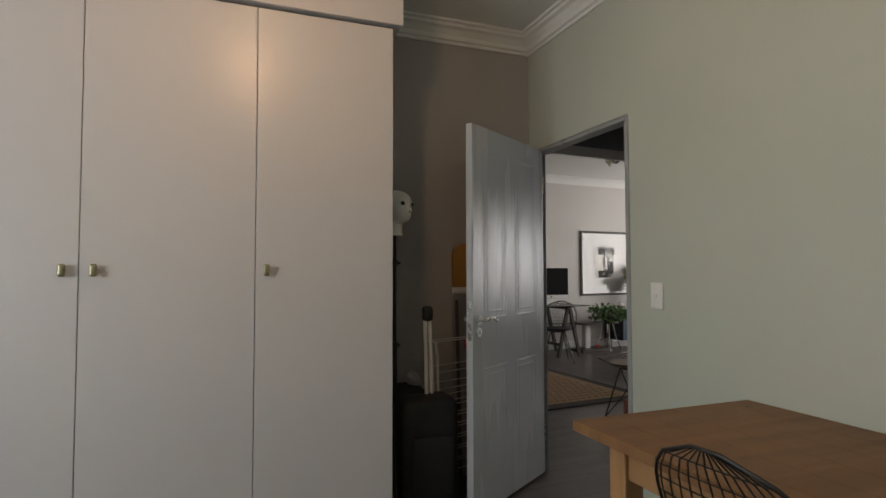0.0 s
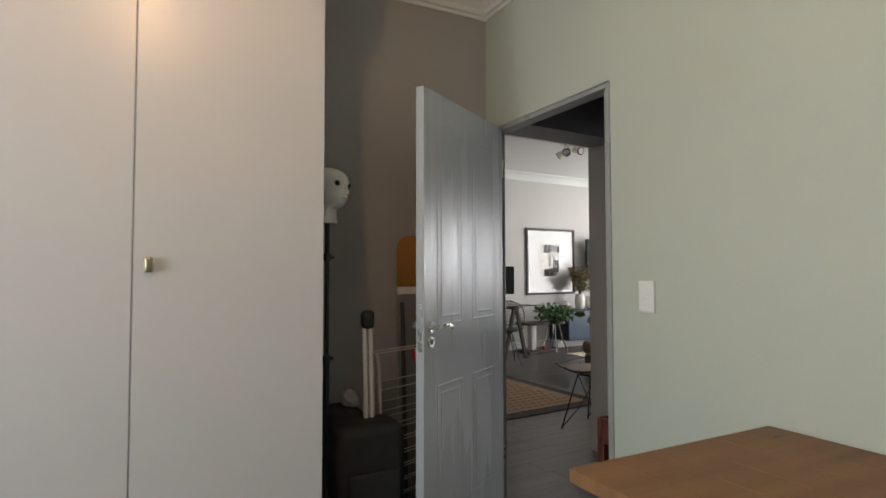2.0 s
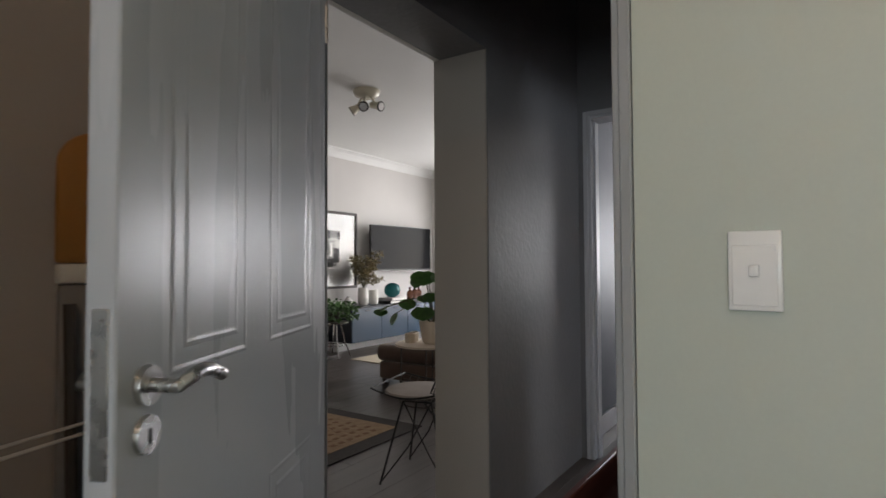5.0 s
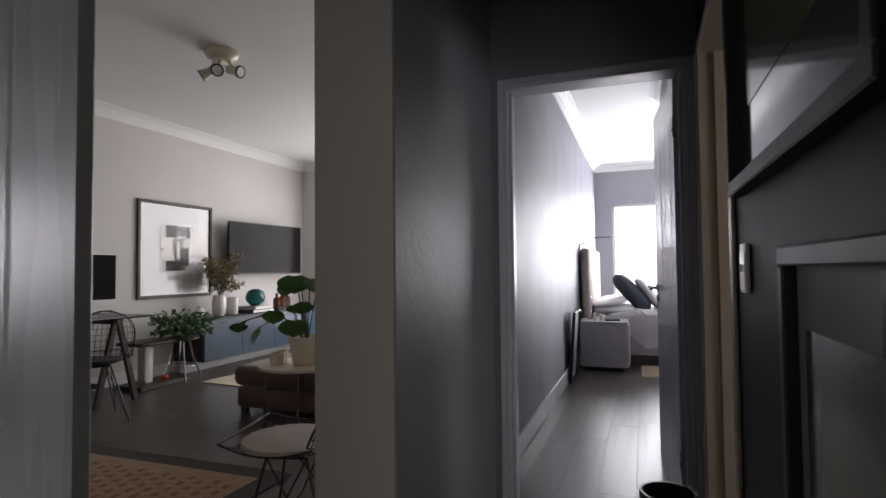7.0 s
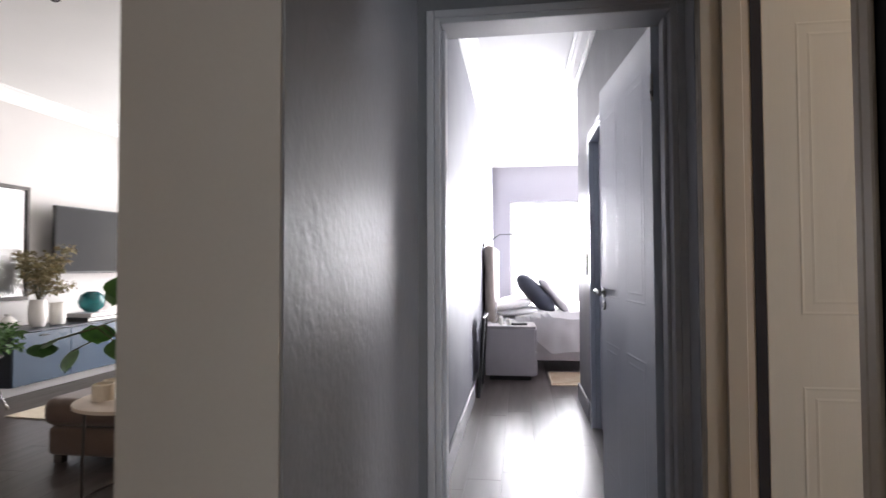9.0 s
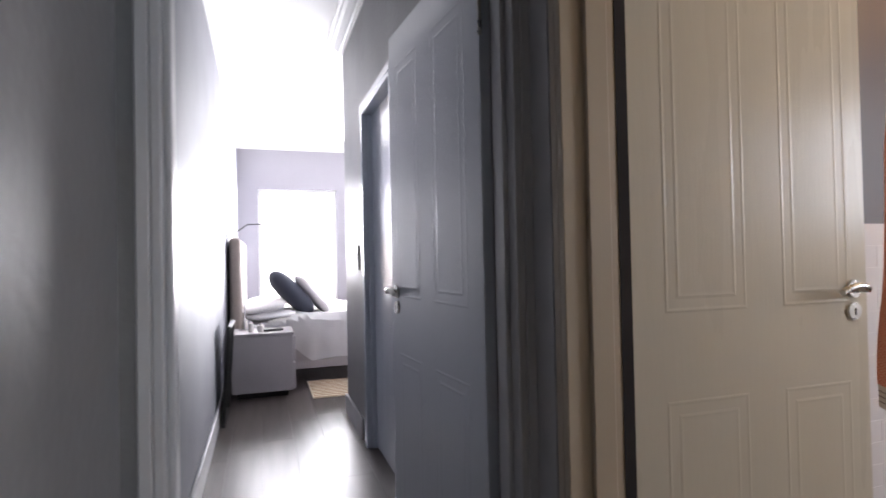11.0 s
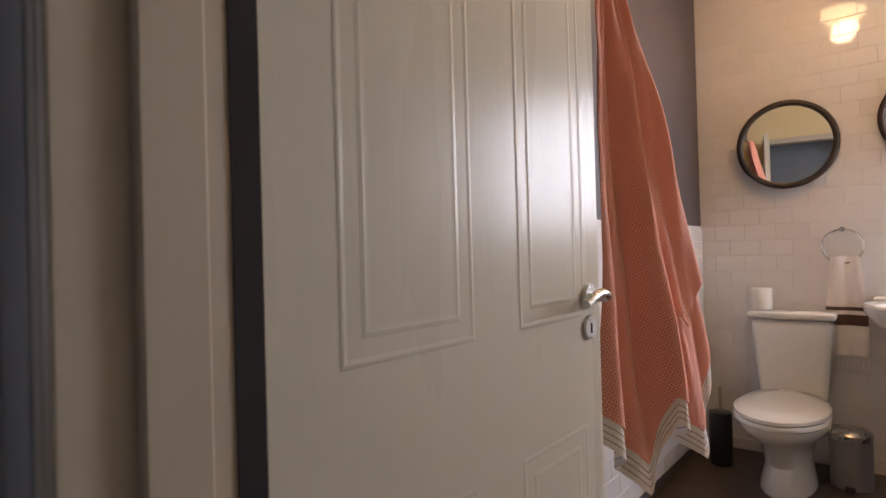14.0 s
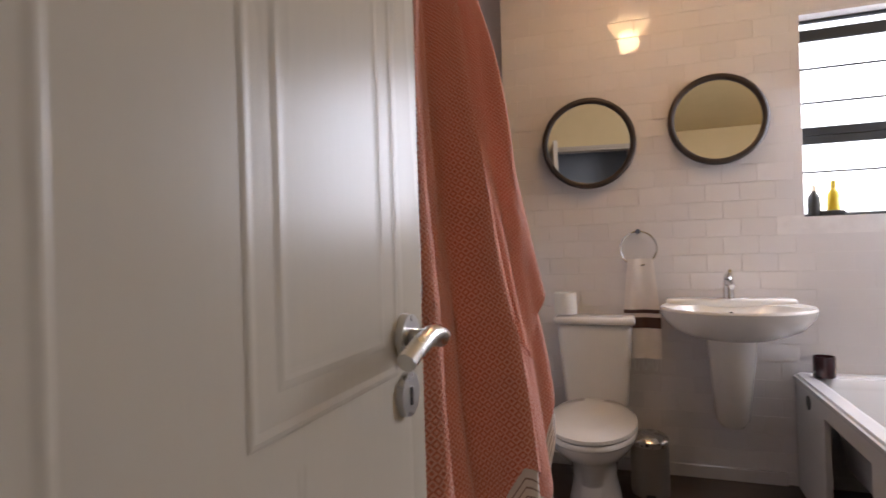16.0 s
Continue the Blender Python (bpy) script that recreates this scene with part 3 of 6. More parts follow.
wall("wall_living_west", "y", HN + 0.2, LN + 0.1, 1.75, 1.85, 0, 2.80, M["living"], "off-white painted living room wall")
wall("wall_living_south", "x", 3.0835, LE, HN + 0.249, HN + 0.276, 0, 2.80, M["living"], "off-white painted living room wall")
wall("wall_living_lintel", "x", 1.85, 3.083, HN + 0.249, HN + 0.276, 2.10, 2.80, M["living"], "off-white painted lintel")
slab("ceiling_living", 1.75, LE + 0.1, HN + 0.262, LN + 0.1, 2.80, 2.86, M["white"], "white painted living room ceiling", "ceiling")
cornice("cornice_living_north", (1.85, LN, 1), (LE, LN, 1), (0, -1), 2.68, None, COVE)
cornice("cornice_living_east", (LE, HN + 0.32, 1), (LE, LN, 1), (-1, 0), 2.68, None, COVE)

# ---- structure: main bedroom ----
MN, MS, ME = 2.99, 2.075, 10.93
wall("wall_main_bedroom_north", "x", BX + 0.06, ME, MN, MN + 0.09, 0, 2.82, M["charcoal_satin"], "charcoal satin painted bedroom wall")
wall("wall_main_bedroom_west", "y", MS, MN, BX + 0.062, BX + 0.12, 0, 2.82, M["charcoal"], "charcoal painted wall beside the bedroom door", [(MS + 0.001, 2.89, 0, 2.05)])
wall("wall_main_bedroom_passage", "x", BX + 0.062, 7.15, MS - 0.1, MS, 0, 2.82, M["charcoal"], "charcoal painted wall with an ensuite door opening", [(5.53, 6.33, 0, 2.06)])
wall("wall_main_bedroom_return", "y", -1.4, MS - 0.1, 7.05, 7.15, 0, 2.82, M["lilac"], "lilac grey painted bedroom wall")
wall("wall_main_bedroom_south", "x", 7.05, ME, -1.5, -1.4, 0, 2.82, M["lilac"], "lilac grey painted bedroom wall")
wall("wall_main_bedroom_east", "y", -1.5, MN + 0.09, ME, ME + 0.12, 0, 2.82, M["lilac"], "lilac grey painted bedroom wall with a bright window", [(1.655, 2.725, 0.45, 2.155), (-1.0, 0.9, 0.45, 2.16)])
slab("ceiling_main_bedroom", BX + 0.06, ME + 0.12, -1.5, MN + 0.09, 2.82, 2.88, M["white"], "white painted bedroom ceiling", "ceiling")
cornice("cornice_main_north", (BX + 0.12, MN, 0), (ME, MN, 1), (0, -1), 2.70)
cornice("cornice_main_east", (ME, -1.4, 0), (ME, MN, 1), (-1, 0), 2.70)
cornice("cornice_main_passage", (BX + 0.12, MS, 0), (7.15, MS, -1), (0, 1), 2.70)
for nm, a in (("baseboard_main_north", (BX + 0.12, ME, MN - 0.018, MN)), ("baseboard_passage", (6.45, 7.168, MS, MS + 0.018)), ("baseboard_passage_west", (BX + 0.12, 5.47, MS, MS + 0.018))):
    bm = bmesh.new()
    box(bm, *a, 0, 0.14, 0.006)
    one(nm, bm, M["frame_dark"], "dark painted skirting board", "skirting board", None, "", "structure")
for nm, a in (("baseboard_living_north", (1.85, LE, LN - 0.02, LN)), ):
    bm = bmesh.new()
    box(bm, *a, 0, 0.12, 0.005)
    one(nm, bm, M["cornice"], "white painted skirting board", "skirting board", None, "", "structure")

# ---- structure: bathroom ----
BS, BE, BW, BNY = -1.255, 4.49, 2.34, HS - 0.155
BATH_WIN = (2.38, 3.10, 1.24, 2.163)
wall("wall_bath_south", "x", BW, BE + 0.08, BS - 0.14, BS - 0.004, 0, 2.60, M["grout"], "pale grouted bathroom wall behind the tiles", [BATH_WIN])
wall("wall_bath_east", "y", BS - 0.012, HS - 0.08, BE, BE + 0.08, 0, 2.60, M["bath_grey"], "dark mauve grey painted bathroom wall")
wall("wall_bath_west", "y", BS - 0.012, HS - 0.08, BW - 0.08, BW, 0, 2.24, M["side_white"], "white painted bathroom wall beside the bath")
wall("wall_bath_west_upper", "y", BS - 0.012, HS - 0.08, BW - 0.08, BW, 2.24, 2.60, M["bath_lamplit"], "warm white upper band of bathroom wall, yellowed for lamplight")
wall("wall_bath_north_upper", "x", BW, BE, BNY, HS - 0.077, 2.24, 2.60, M["bath_lamplit"], "warm white upper band of bathroom wall, yellowed for lamplight")
wall("wall_bath_north", "x", BW, BE, BNY, HS - 0.077, 0, 2.24, M["bath_lamplit"], "warm white painted bathroom wall, yellowed for lamplight, with a door opening", [(3.27, 4.092, 0, 2.055)])
slab("ceiling_bath", BW - 0.08, BE + 0.08, BS - 0.14, HS - 0.077, 2.60, 2.66, M["bath_lamplit"], "warm white bathroom ceiling, yellowed for lamplight", "ceiling")
slab("floor_bath", BW - 0.08, BE + 0.08, BS - 0.14, HS - 0.06, -0.05, 0.002, M["bath_floor"], "dark brown vinyl bathroom floor", "floor")
bm = bmesh.new()
box(bm, 3.20, BE, BS, BS + 0.014, 0, 0.062, 0.003)
one("baseboard_bath", bm, M["tile"], "pale tiled bathroom skirting", "skirting board", None, "", "structure")


# ---- doors ----
def panel_face(bm, x0, x1, z0, z1, y, out):
    """A moulded raised panel on a door's face at y; out is 1 or -1."""
    rings = []
    for off, h in ((0, 0), (0.002, 0.0011), (0.005, 0.0019), (0.008, 0.0011), (0.011, 0.0002), (0.033, 0.0002), (0.036, 0.0012), (0.040, 0.0022), (0.044, 0.0013), (0.048, 0.0009)):
        rings.append([bm.verts.new((x, y + out * h * 0.45, z)) for x, z in ((x0 + off, z0 + off), (x1 - off, z0 + off), (x1 - off, z1 - off), (x0 + off, z1 - off))])
    for a, b in zip(rings, rings[1:]):
        for i in range(4):
            bm.faces.new((a[i], a[(i + 1) % 4], b[(i + 1) % 4], b[i]))
    bm.faces.new(rings[-1])


def lever(parent, x, z, side, to_hinge=-1):
    """A lever on a round rose with a keyhole plate below, on one face of a leaf; side is 1 or -1 in y."""
    y = side * 0.02
    bm = bmesh.new()
    rod(bm, (x, y, z), (x, y + side * 0.009, z), 0.026, 0.025, 24)
    rose = part("door_handle", bm, M["steel"], parent, "brushed steel curved lever handle")
    bm = bmesh.new()
    pts = [(x, y + side * 0.006, z), (x, y + side * 0.045, z)]
    for i in range(1, 9):
        f = i / 8
        pts.append((x + to_hinge * 0.105 * f, y + side * (0.047 + 0.004 * math.sin(f * 3)), z + 0.012 * math.sin(f * math.pi * 1.1) - 0.002 * f))
    tube(bm, pts, 0.0095, 10)
    part("lever", bm, M["steel"], rose)
    bm = bmesh.new()
    zz = z - 0.062
    rod(bm, (x, y, zz), (x, y + side * 0.007, zz), 0.025, 0.024, 24)
    plate = part("keyhole_plate", bm, M["steel"], parent)
    bm = bmesh.new()
    box(bm, x - 0.003, x + 0.003, y + side * 0.006, y + side * 0.0085, zz - 0.012, zz + 0.008, 0.001)
    part("keyhole", bm, M["ink"], plate)


def door_leaf(name, wide, mat, label, m, lower_top=0.785, handle_z=1.02, columns=((0.097, 0.353), (0.477, 0.718)), high=2.035, levers=True):
    """A four-panel moulded door leaf, hinged at its origin and running along x."""
    ob = thing(name, label, "door", m, "", "structure")
    bm = bmesh.new()
    box(bm, 0.0, wide, -0.02, 0.02, 0.008, high, 0.0025)
    part("leaf", bm, mat, ob, "", False)
    bm = bmesh.new()
    for side in (-1, 1):
        for x0, x1 in columns:
            panel_face(bm, x0, x1, 1.001, 1.90, side * 0.0203, side)
            panel_face(bm, x0, x1, 0.17, lower_top, side * 0.0203, side)
    part("panel_moulding", bm, mat, ob, "", False)
    for side in (1, -1) if levers else ():
        lever(ob, wide - 0.056, handle_z, side)
    bm = bmesh.new()
    box(bm, wide - 0.001, wide + 0.0015, -0.011, 0.011, 0.90, 1.10, 0.001)
    part("lock_plate", bm, M["steel"], ob, "steel lock plate")
    for z in (0.25, 1.80):
        bm = bmesh.new()
        rod(bm, (-0.004, 0.02, z - 0.05), (-0.004, 0.02, z + 0.05), 0.006, None, 8)
        part("hinge", bm, M["steel"], ob)
    return ob


def door_frame(name, axis, a0, a1, c0, c1, top, mat, label, m=None, face=0.05, proud=0.012, plain_first=False):
    """A steel door frame with a rebate, lining an opening a0..a1 through a wall c0..c1."""
    ob = thing(name, label, "door frame", m, "", "structure")
    mid = (c0 + c1) / 2

    def put(nm, pa, pb, ca, cb, za, zb):
        bm = bmesh.new()
        if axis == "x":
            box(bm, pa, pb, ca, cb, za, zb, 0.003)
        else:
            box(bm, ca, cb, pa, pb, za, zb, 0.003)
        part(nm, bm, mat, ob, "", False)
    lo, hi = c0 - proud, c1 + proud
    for e, s in ((a0, 1), (a1, -1)):
        put("jamb", e, e + s * 0.022, lo, hi, 0, top - 0.001)
        put("stop", e + s * 0.021, e + s * 0.036, mid - 0.03, mid + 0.03, 0, top - 0.03)
        for a, b in () if plain_first and s == 1 else ((lo, c0 - 0.001), (c1 + 0.001, hi)):
            put("architrave", e - s * (face - 0.022), e - s * 0.0005, a, b, 0, top + face - 0.022)
    put("head", a0 + 0.022, a1 - 0.022, lo, hi, top - 0.022, top - 0.001)
    for a, b in ((lo, c0 - 0.001), (c1 + 0.001, hi)):
        put("head_architrave", a0, a1, a, b, top, top + face - 0.022)
    return ob


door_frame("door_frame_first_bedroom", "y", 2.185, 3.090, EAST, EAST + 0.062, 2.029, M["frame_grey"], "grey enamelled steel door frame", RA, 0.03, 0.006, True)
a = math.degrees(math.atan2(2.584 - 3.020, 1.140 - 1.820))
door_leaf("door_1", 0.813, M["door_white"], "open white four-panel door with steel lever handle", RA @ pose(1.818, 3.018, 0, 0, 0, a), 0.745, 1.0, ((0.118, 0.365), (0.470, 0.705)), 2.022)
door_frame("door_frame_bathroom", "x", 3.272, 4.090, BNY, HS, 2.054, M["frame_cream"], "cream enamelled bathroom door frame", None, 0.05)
# Thin dark sheet on the jamb: shade of the hinge gap, as colour.
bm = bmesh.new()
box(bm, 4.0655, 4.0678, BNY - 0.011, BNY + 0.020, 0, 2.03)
part("rebate", bm, M["rebate"], bpy.data.objects["door_frame_bathroom"], "near-black strip standing in for shade in the rebate", False)
a = -90.2
door_leaf("door_2", 0.79, M["door_cream"], "open cream four-panel bathroom door with steel lever", pose(4.098, 1.840, 0, 0, 0, a), 0.785, 1.039)
# Dark sheet over the leaf's edge, for shade in the same gap.
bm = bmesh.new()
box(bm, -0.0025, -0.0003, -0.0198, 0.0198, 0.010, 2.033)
part("hinge_edge", bm, M["bath_grey"], bpy.data.objects["door_2"], "dark strip standing in for shade at the hinge edge", False)
door_frame("door_frame_main_bedroom", "y", 2.052, 2.888, BX, BX + 0.12, 2.049, M["frame_dark"], "charcoal enamelled bedroom door frame")
a = math.degrees(math.atan2(2.165 - 2.094, 5.115 - 4.329))
door_leaf("door_3", 0.79, M["door_grey"], "open grey-blue four-panel bedroom door", pose(4.345, 2.088, 0, 0, 0, a))
door_frame("door_frame_ensuite", "x", 5.532, 6.328, MS - 0.1, MS, 2.059, M["door_grey"], "grey-blue ensuite door frame", None, 0.07)
door_leaf("door_4", 0.75, M["door_grey"], "closed grey-blue ensuite door", pose(5.56, MS - 0.07, 0, 0, 0, 0), levers=False)


# ---- windows ----
def window(name, axis, a0, a1, c, z0, z1, bars_a, bars_z, frame_mat, label, m=None, pane="clear", rim=0.045):
    ob = thing(name, label, "window", m, "", "structure")

    def put(nm, pa, pb, ca, cb, za, zb, mat, bevel=0.004):
        bm = bmesh.new()
        if axis == "x":
            box(bm, pa, pb, ca, cb, za, zb, bevel)
        else:
            box(bm, ca, cb, pa, pb, za, zb, bevel)
        return part(nm, bm, mat, ob, "", False)
    w = rim
    put("window_frame", a0, a0 + w, c - 0.02, c + 0.02, z0, z1, frame_mat)
    put("window_frame", a1 - w, a1, c - 0.02, c + 0.02, z0, z1, frame_mat)
    put("window_frame", a0 + w, a1 - w, c - 0.02, c + 0.02, z0, z0 + w, frame_mat)
    put("window_frame", a0 + w, a1 - w, c - 0.02, c + 0.02, z1 - w, z1, frame_mat)
    for b in bars_a:
        put("mullion", b - 0.02, b + 0.02, c - 0.018, c + 0.018, z0 + w, z1 - w, frame_mat)
    for b in bars_z:
        put("transom", a0 + w, a1 - w, c - 0.019, c + 0.019, b - 0.02, b + 0.02, frame_mat)
    p = put("pane", a0 + w, a1 - w, c - 0.003, c + 0.003, z0 + w, z1 - w, M[pane], 0)
    p.visible_shadow = False
    return ob


window("window_1", "y", -0.1, 1.6, -2.64, 0.85, 2.15, (0.75,), (), M["cornice"], "white framed bedroom window", RA)
window("window_2", "y", 3.8, 6.4, LE + 0.05, 0.3, 2.3, (4.67, 5.53), (), M["alu"], "wide dark framed living room window")
window("window_3", "y", 1.655, 2.725, ME + 0.07, 0.45, 2.16, (), (), M["cornice"], "bright bedroom window", None, "day")
# Unseen added window with a glowing pane; it houses the bed's fill light.
window("window_4", "y", -1.0, 0.9, ME + 0.07, 0.45, 2.16, (), (), M["cornice"], "bright bedroom window", None, "day")
window("window_5", "x", *BATH_WIN[:2], BS - 0.10, *BATH_WIN[2:], (), (1.60, 1.64), M["alu"], "dark framed frosted bathroom window", None, "frosted", rim=0.016)
for z in (1.935, 1.775, 1.45):
    bm = bmesh.new()
    box(bm, BATH_WIN[0] + 0.016, BATH_WIN[1] - 0.016, BS - 0.112, BS - 0.088, z - 0.004, z + 0.004, 0.001)
    part("louvre_edge", bm, M["alu"], bpy.data.objects["window_5"], "", False)
bm = bmesh.new()
box(bm, BATH_WIN[0] + 0.016, BATH_WIN[1] - 0.016, BS - 0.118, BS - 0.082, BATH_WIN[3] - 0.10, BATH_WIN[3] - 0.046, 0.003)
part("top_rail", bm, M["alu"], bpy.data.objects["window_5"], "", False)

# ---- things: first bedroom ----
WF, WR = 2.481, 0.700
for u0, u1, knob in ((-2.595, -2.197, None), (-2.194, -1.798, None), (-1.795, -1.185, None), (-1.181, -0.5570, -0.607), (-0.5545, 0.0889, -0.503), (0.0913, WR, 0.135)):
    ob = thing("wardrobe_unit", "tall white melamine built-in wardrobe unit with brass knob", "wardrobe", RA @ pose(u0, WF, 0), "built-in wardrobe units")
    w = u1 - u0
    bm = bmesh.new()
    box(bm, 0, w, 0.020, NORTH - WF - 0.002, 0.0, 2.415)
    part("body", bm, M["gap"] if u1 < WR else M["wardrobe"], ob, "", False)
    bm = bmesh.new()
    box(bm, 0.0005, w - 0.0005, 0, 0.0185, 0.06, 2.408, 0.0015)
    door = part("door", bm, M["wardrobe"], ob, "plain white melamine door", False)
    bm = bmesh.new()
    box(bm, 0, w, 0.03, 0.035, 0.0, 0.058)
    part("plinth", bm, M["wardrobe"], ob, "", False)
    if knob is not None:
        bm = bmesh.new()
        k = knob - u0
        rod(bm, (k, 0, 1.261), (k, -0.016, 1.261), 0.007, None, 10)
        box(bm, k - 0.013, k + 0.013, -0.030, -0.014, 1.236, 1.286, 0.008, 3)
        part("knob", bm, M["brass"], door, "rounded aged brass knob")
for u0, u1 in ((-2.595, -1.798), (-1.795, -0.560), (-0.557, 0.742)):
    ob = thing("wardrobe_top_unit", "white melamine overhead cupboard up to the ceiling", "wardrobe", RA @ pose(u0, WF - 0.03, 2.425), "overhead cupboards")
    bm = bmesh.new()
    box(bm, 0, u1 - u0, 0.02, NORTH - WF + 0.02, 0, 0.372)
    part("body", bm, M["wardrobe"], ob, "", False)
    bm = bmesh.new()
    box(bm, 0, u1 - u0, 0, 0.0185, -0.006, 0.37, 0.002)
    part("door", bm, M["wardrobe"], ob, "", False)

# light switch with one rocker
def wall_switch(label, m, wide, high, rockers):
    ob = thing("light_switch", label, "switch", m)
    bm = bmesh.new()
    box(bm, -wide / 2, wide / 2, -0.011, -0.001, -high / 2, high / 2, 0.003, 2)
    part("plate", bm, M["switch"], ob)
    bm = bmesh.new()
    box(bm, -wide / 2 + 0.006, wide / 2 - 0.006, -0.013, -0.0105, -high / 2 + 0.008, high / 2 - 0.022, 0.001)
    part("insert", bm, M["switch"], ob)
    for i in range(rockers):
        z = (i - (rockers - 1) / 2) * 0.035
        bm = bmesh.new()
        box(bm, -0.007, 0.007, -0.018, -0.0125, z - 0.009, z + 0.009, 0.002, 2)
        part("rocker", bm, M["switch"], ob)
    return ob


wall_switch("white plastic light switch on sage wall", RA @ pose(EAST, 2.000, 1.139, 0, 0, -90), 0.073, 0.122, 1)


# oak desk
DESK = (1.042, 1.820, 0.15, 1.540, 0.768)
ob = thing("desk", "oiled wooden desk against the sage wall", "desk", RA @ pose(DESK[0], DESK[2], 0))
dw, dl = DESK[1] - DESK[0], DESK[3] - DESK[2]
for i in range(6):
    bm = bmesh.new()
    box(bm, i * dw / 6 + 0.0004, (i + 1) * dw / 6 - 0.0004, 0, dl, 0.735, 0.768, 0.0015)
    part("board", bm, M["wood"], ob, "", False)
for x in (0.035, dw - 0.105):
    for y in (0.06, dl - 0.21):
        bm = bmesh.new()
        box(bm, x, x + 0.07, y, y + 0.07, 0, 0.734, 0.004)
        part("leg", bm, M["pine"], ob, "honey pine leg")
for a in ((0.06, dw - 0.06, dl - 0.19, dl - 0.165), (0.06, dw - 0.06, 0.08, 0.105), (0.05, 0.075, 0.1, dl - 0.2)):
    bm = bmesh.new()
    box(bm, *a, 0.64, 0.7345, 0.002)
    part("apron", bm, M["pine"], ob)
bm = bmesh.new()
box(bm, 0.675, 0.715, dl - 0.086, dl - 0.074, 0.7675, 0.7692, 0.0006)
part("knot", bm, M["dark_wood"], ob, "dark knot in the wood")


def wire_point(a, b):
    """A point of the wire chair's bent shell; a runs across, b from the seat's front to the back's top."""
    if b < 0.5:
        f = b / 0.5
        y, z, w = 0.21 - 0.40 * f, 0.455 - 0.035 * math.sin(f * math.pi), 0.225 + 0.02 * math.sin(f * math.pi)
        z += 0.055 * a * a
    else:
        f = (b - 0.5) / 0.5
        y, z, w = -0.19 - 0.13 * f + 0.03 * math.sin(f * math.pi), 0.455 + 0.405 * f, 0.235 * math.sqrt(max(0.0, 1 - max(0, f - 0.45) ** 2 / 0.31))
        y += 0.06 * a * a * (1 - f)
        z += 0.055 * a * a * max(0, 1 - 3 * f)
    return (a * w, y, z)


def wire_chair(label, m, cushion=None):
    ob = thing("wire_chair", label, "chair", m, "wire chairs")
    bm = bmesh.new()
    rim = [wire_point(-1, b / 20) for b in range(0, 21)] + [wire_point(1, b / 20) for b in range(20, -1, -1)]
    tube(bm, rim, 0.0048, 6, True)
    part("rim", bm, M["black_metal"], ob, "black wire rim")
    for i in range(-6, 7):
        bm = bmesh.new()
        tube(bm, [wire_point(i / 6.5, b / 16) for b in range(17)], 0.0022, 4)
        part("wire", bm, M["black_metal"], ob)
    for j in range(1, 18):
        bm = bmesh.new()
        tube(bm, [wire_point(a / 5, j / 18) for a in range(-5, 6)], 0.0022, 4)
        part("cross_wire", bm, M["black_metal"], ob)
    for sx, sy in ((-1, 1), (1, 1), (-1, -1), (1, -1)):
        bm = bmesh.new()
        tube(bm, [(sx * 0.10, sy * 0.08, 0.425), (sx * 0.20, sy * 0.19 - 0.02, 0.006)], 0.006, 6)
        tube(bm, [(sx * 0.10, -sy * 0.08, 0.425), (sx * 0.15, sy * 0.05 - 0.02, 0.20), (sx * 0.196, sy * 0.185 - 0.02, 0.02)], 0.004, 6)
        part("leg", bm, M["black_metal"], ob)
    bm = bmesh.new()
    tube(bm, [(-0.10, -0.08, 0.425), (0.10, -0.08, 0.425), (0.10, 0.08, 0.425), (-0.10, 0.08, 0.425)], 0.005, 6, True)
    part("seat_frame", bm, M["black_metal"], ob)
    if cushion:
        bm = bmesh.new()
        lathe(bm, [(0.05, 0.445), (0.17, 0.445), (0.195, 0.458), (0.19, 0.475), (0.12, 0.482), (0.02, 0.482)], (0, 0.02, 0), 28)
        part("cushion", bm, M[cushion], ob, "pale round seat cushion" if cushion == "taupe_fabric" else "dark seat cushion")
    return ob


wire_chair("black wire chair tucked at the wooden desk", RA @ pose(1.29, 0.965, 0, 0, 0, -84))

# trolley bag
ob = thing("trolley_bag", "black nylon trolley bag with white telescopic handle", "bag", RA @ pose(0.98, 2.76, 0))
bm = bmesh.new()
box(bm, -0.17, 0.13, -0.11, 0.11, 0.04, 0.60, 0.045, 3)
part("bag_body", bm, M["black_cloth"], ob)
bm = bmesh.new()
box(bm, -0.13, 0.09, -0.135, -0.112, 0.12, 0.42, 0.012, 2)
part("pocket", bm, M["black_cloth"], ob)
for x in (-0.014, 0.014):
    bm = bmesh.new()
    tube(bm, [(x + 0.012, 0.04, 0.595), (x, 0.03, 1.0)], 0.0105, 10)
    part("handle_tube", bm, M["white_metal"], ob, "white metal tube")
bm = bmesh.new()
box(bm, -0.030, 0.030, 0.008, 0.052, 0.985, 1.068, 0.02, 3)
part("grip", bm, M["black_plastic"], ob)
for x in (-0.12, 0.08):
    bm = bmesh.new()
    rod(bm, (x - 0.015, 0.05, 0.04), (x + 0.015, 0.05, 0.04), 0.04, None, 16)
    part("wheel", bm, M["black_plastic"], ob)
bm = bmesh.new()
box(bm, -0.10, 0.10, -0.10, 0.12, 0.0, 0.62, 0.06, 3)
for v in bm.verts:
    v.co += Vector((0.014 * math.sin(17 * v.co.z), 0.014 * math.sin(13 * v.co.x + 9 * v.co.z), 0)) * (1 if v.co.z > 0.05 else 0)
one("holdall", bm, M["black_cloth"], "soft black fabric bag standing on the floor", "bag", RA @ pose(0.93, 2.985, 0))
bm = bmesh.new()
bmesh.ops.create_icosphere(bm, subdivisions=4, radius=0.040)
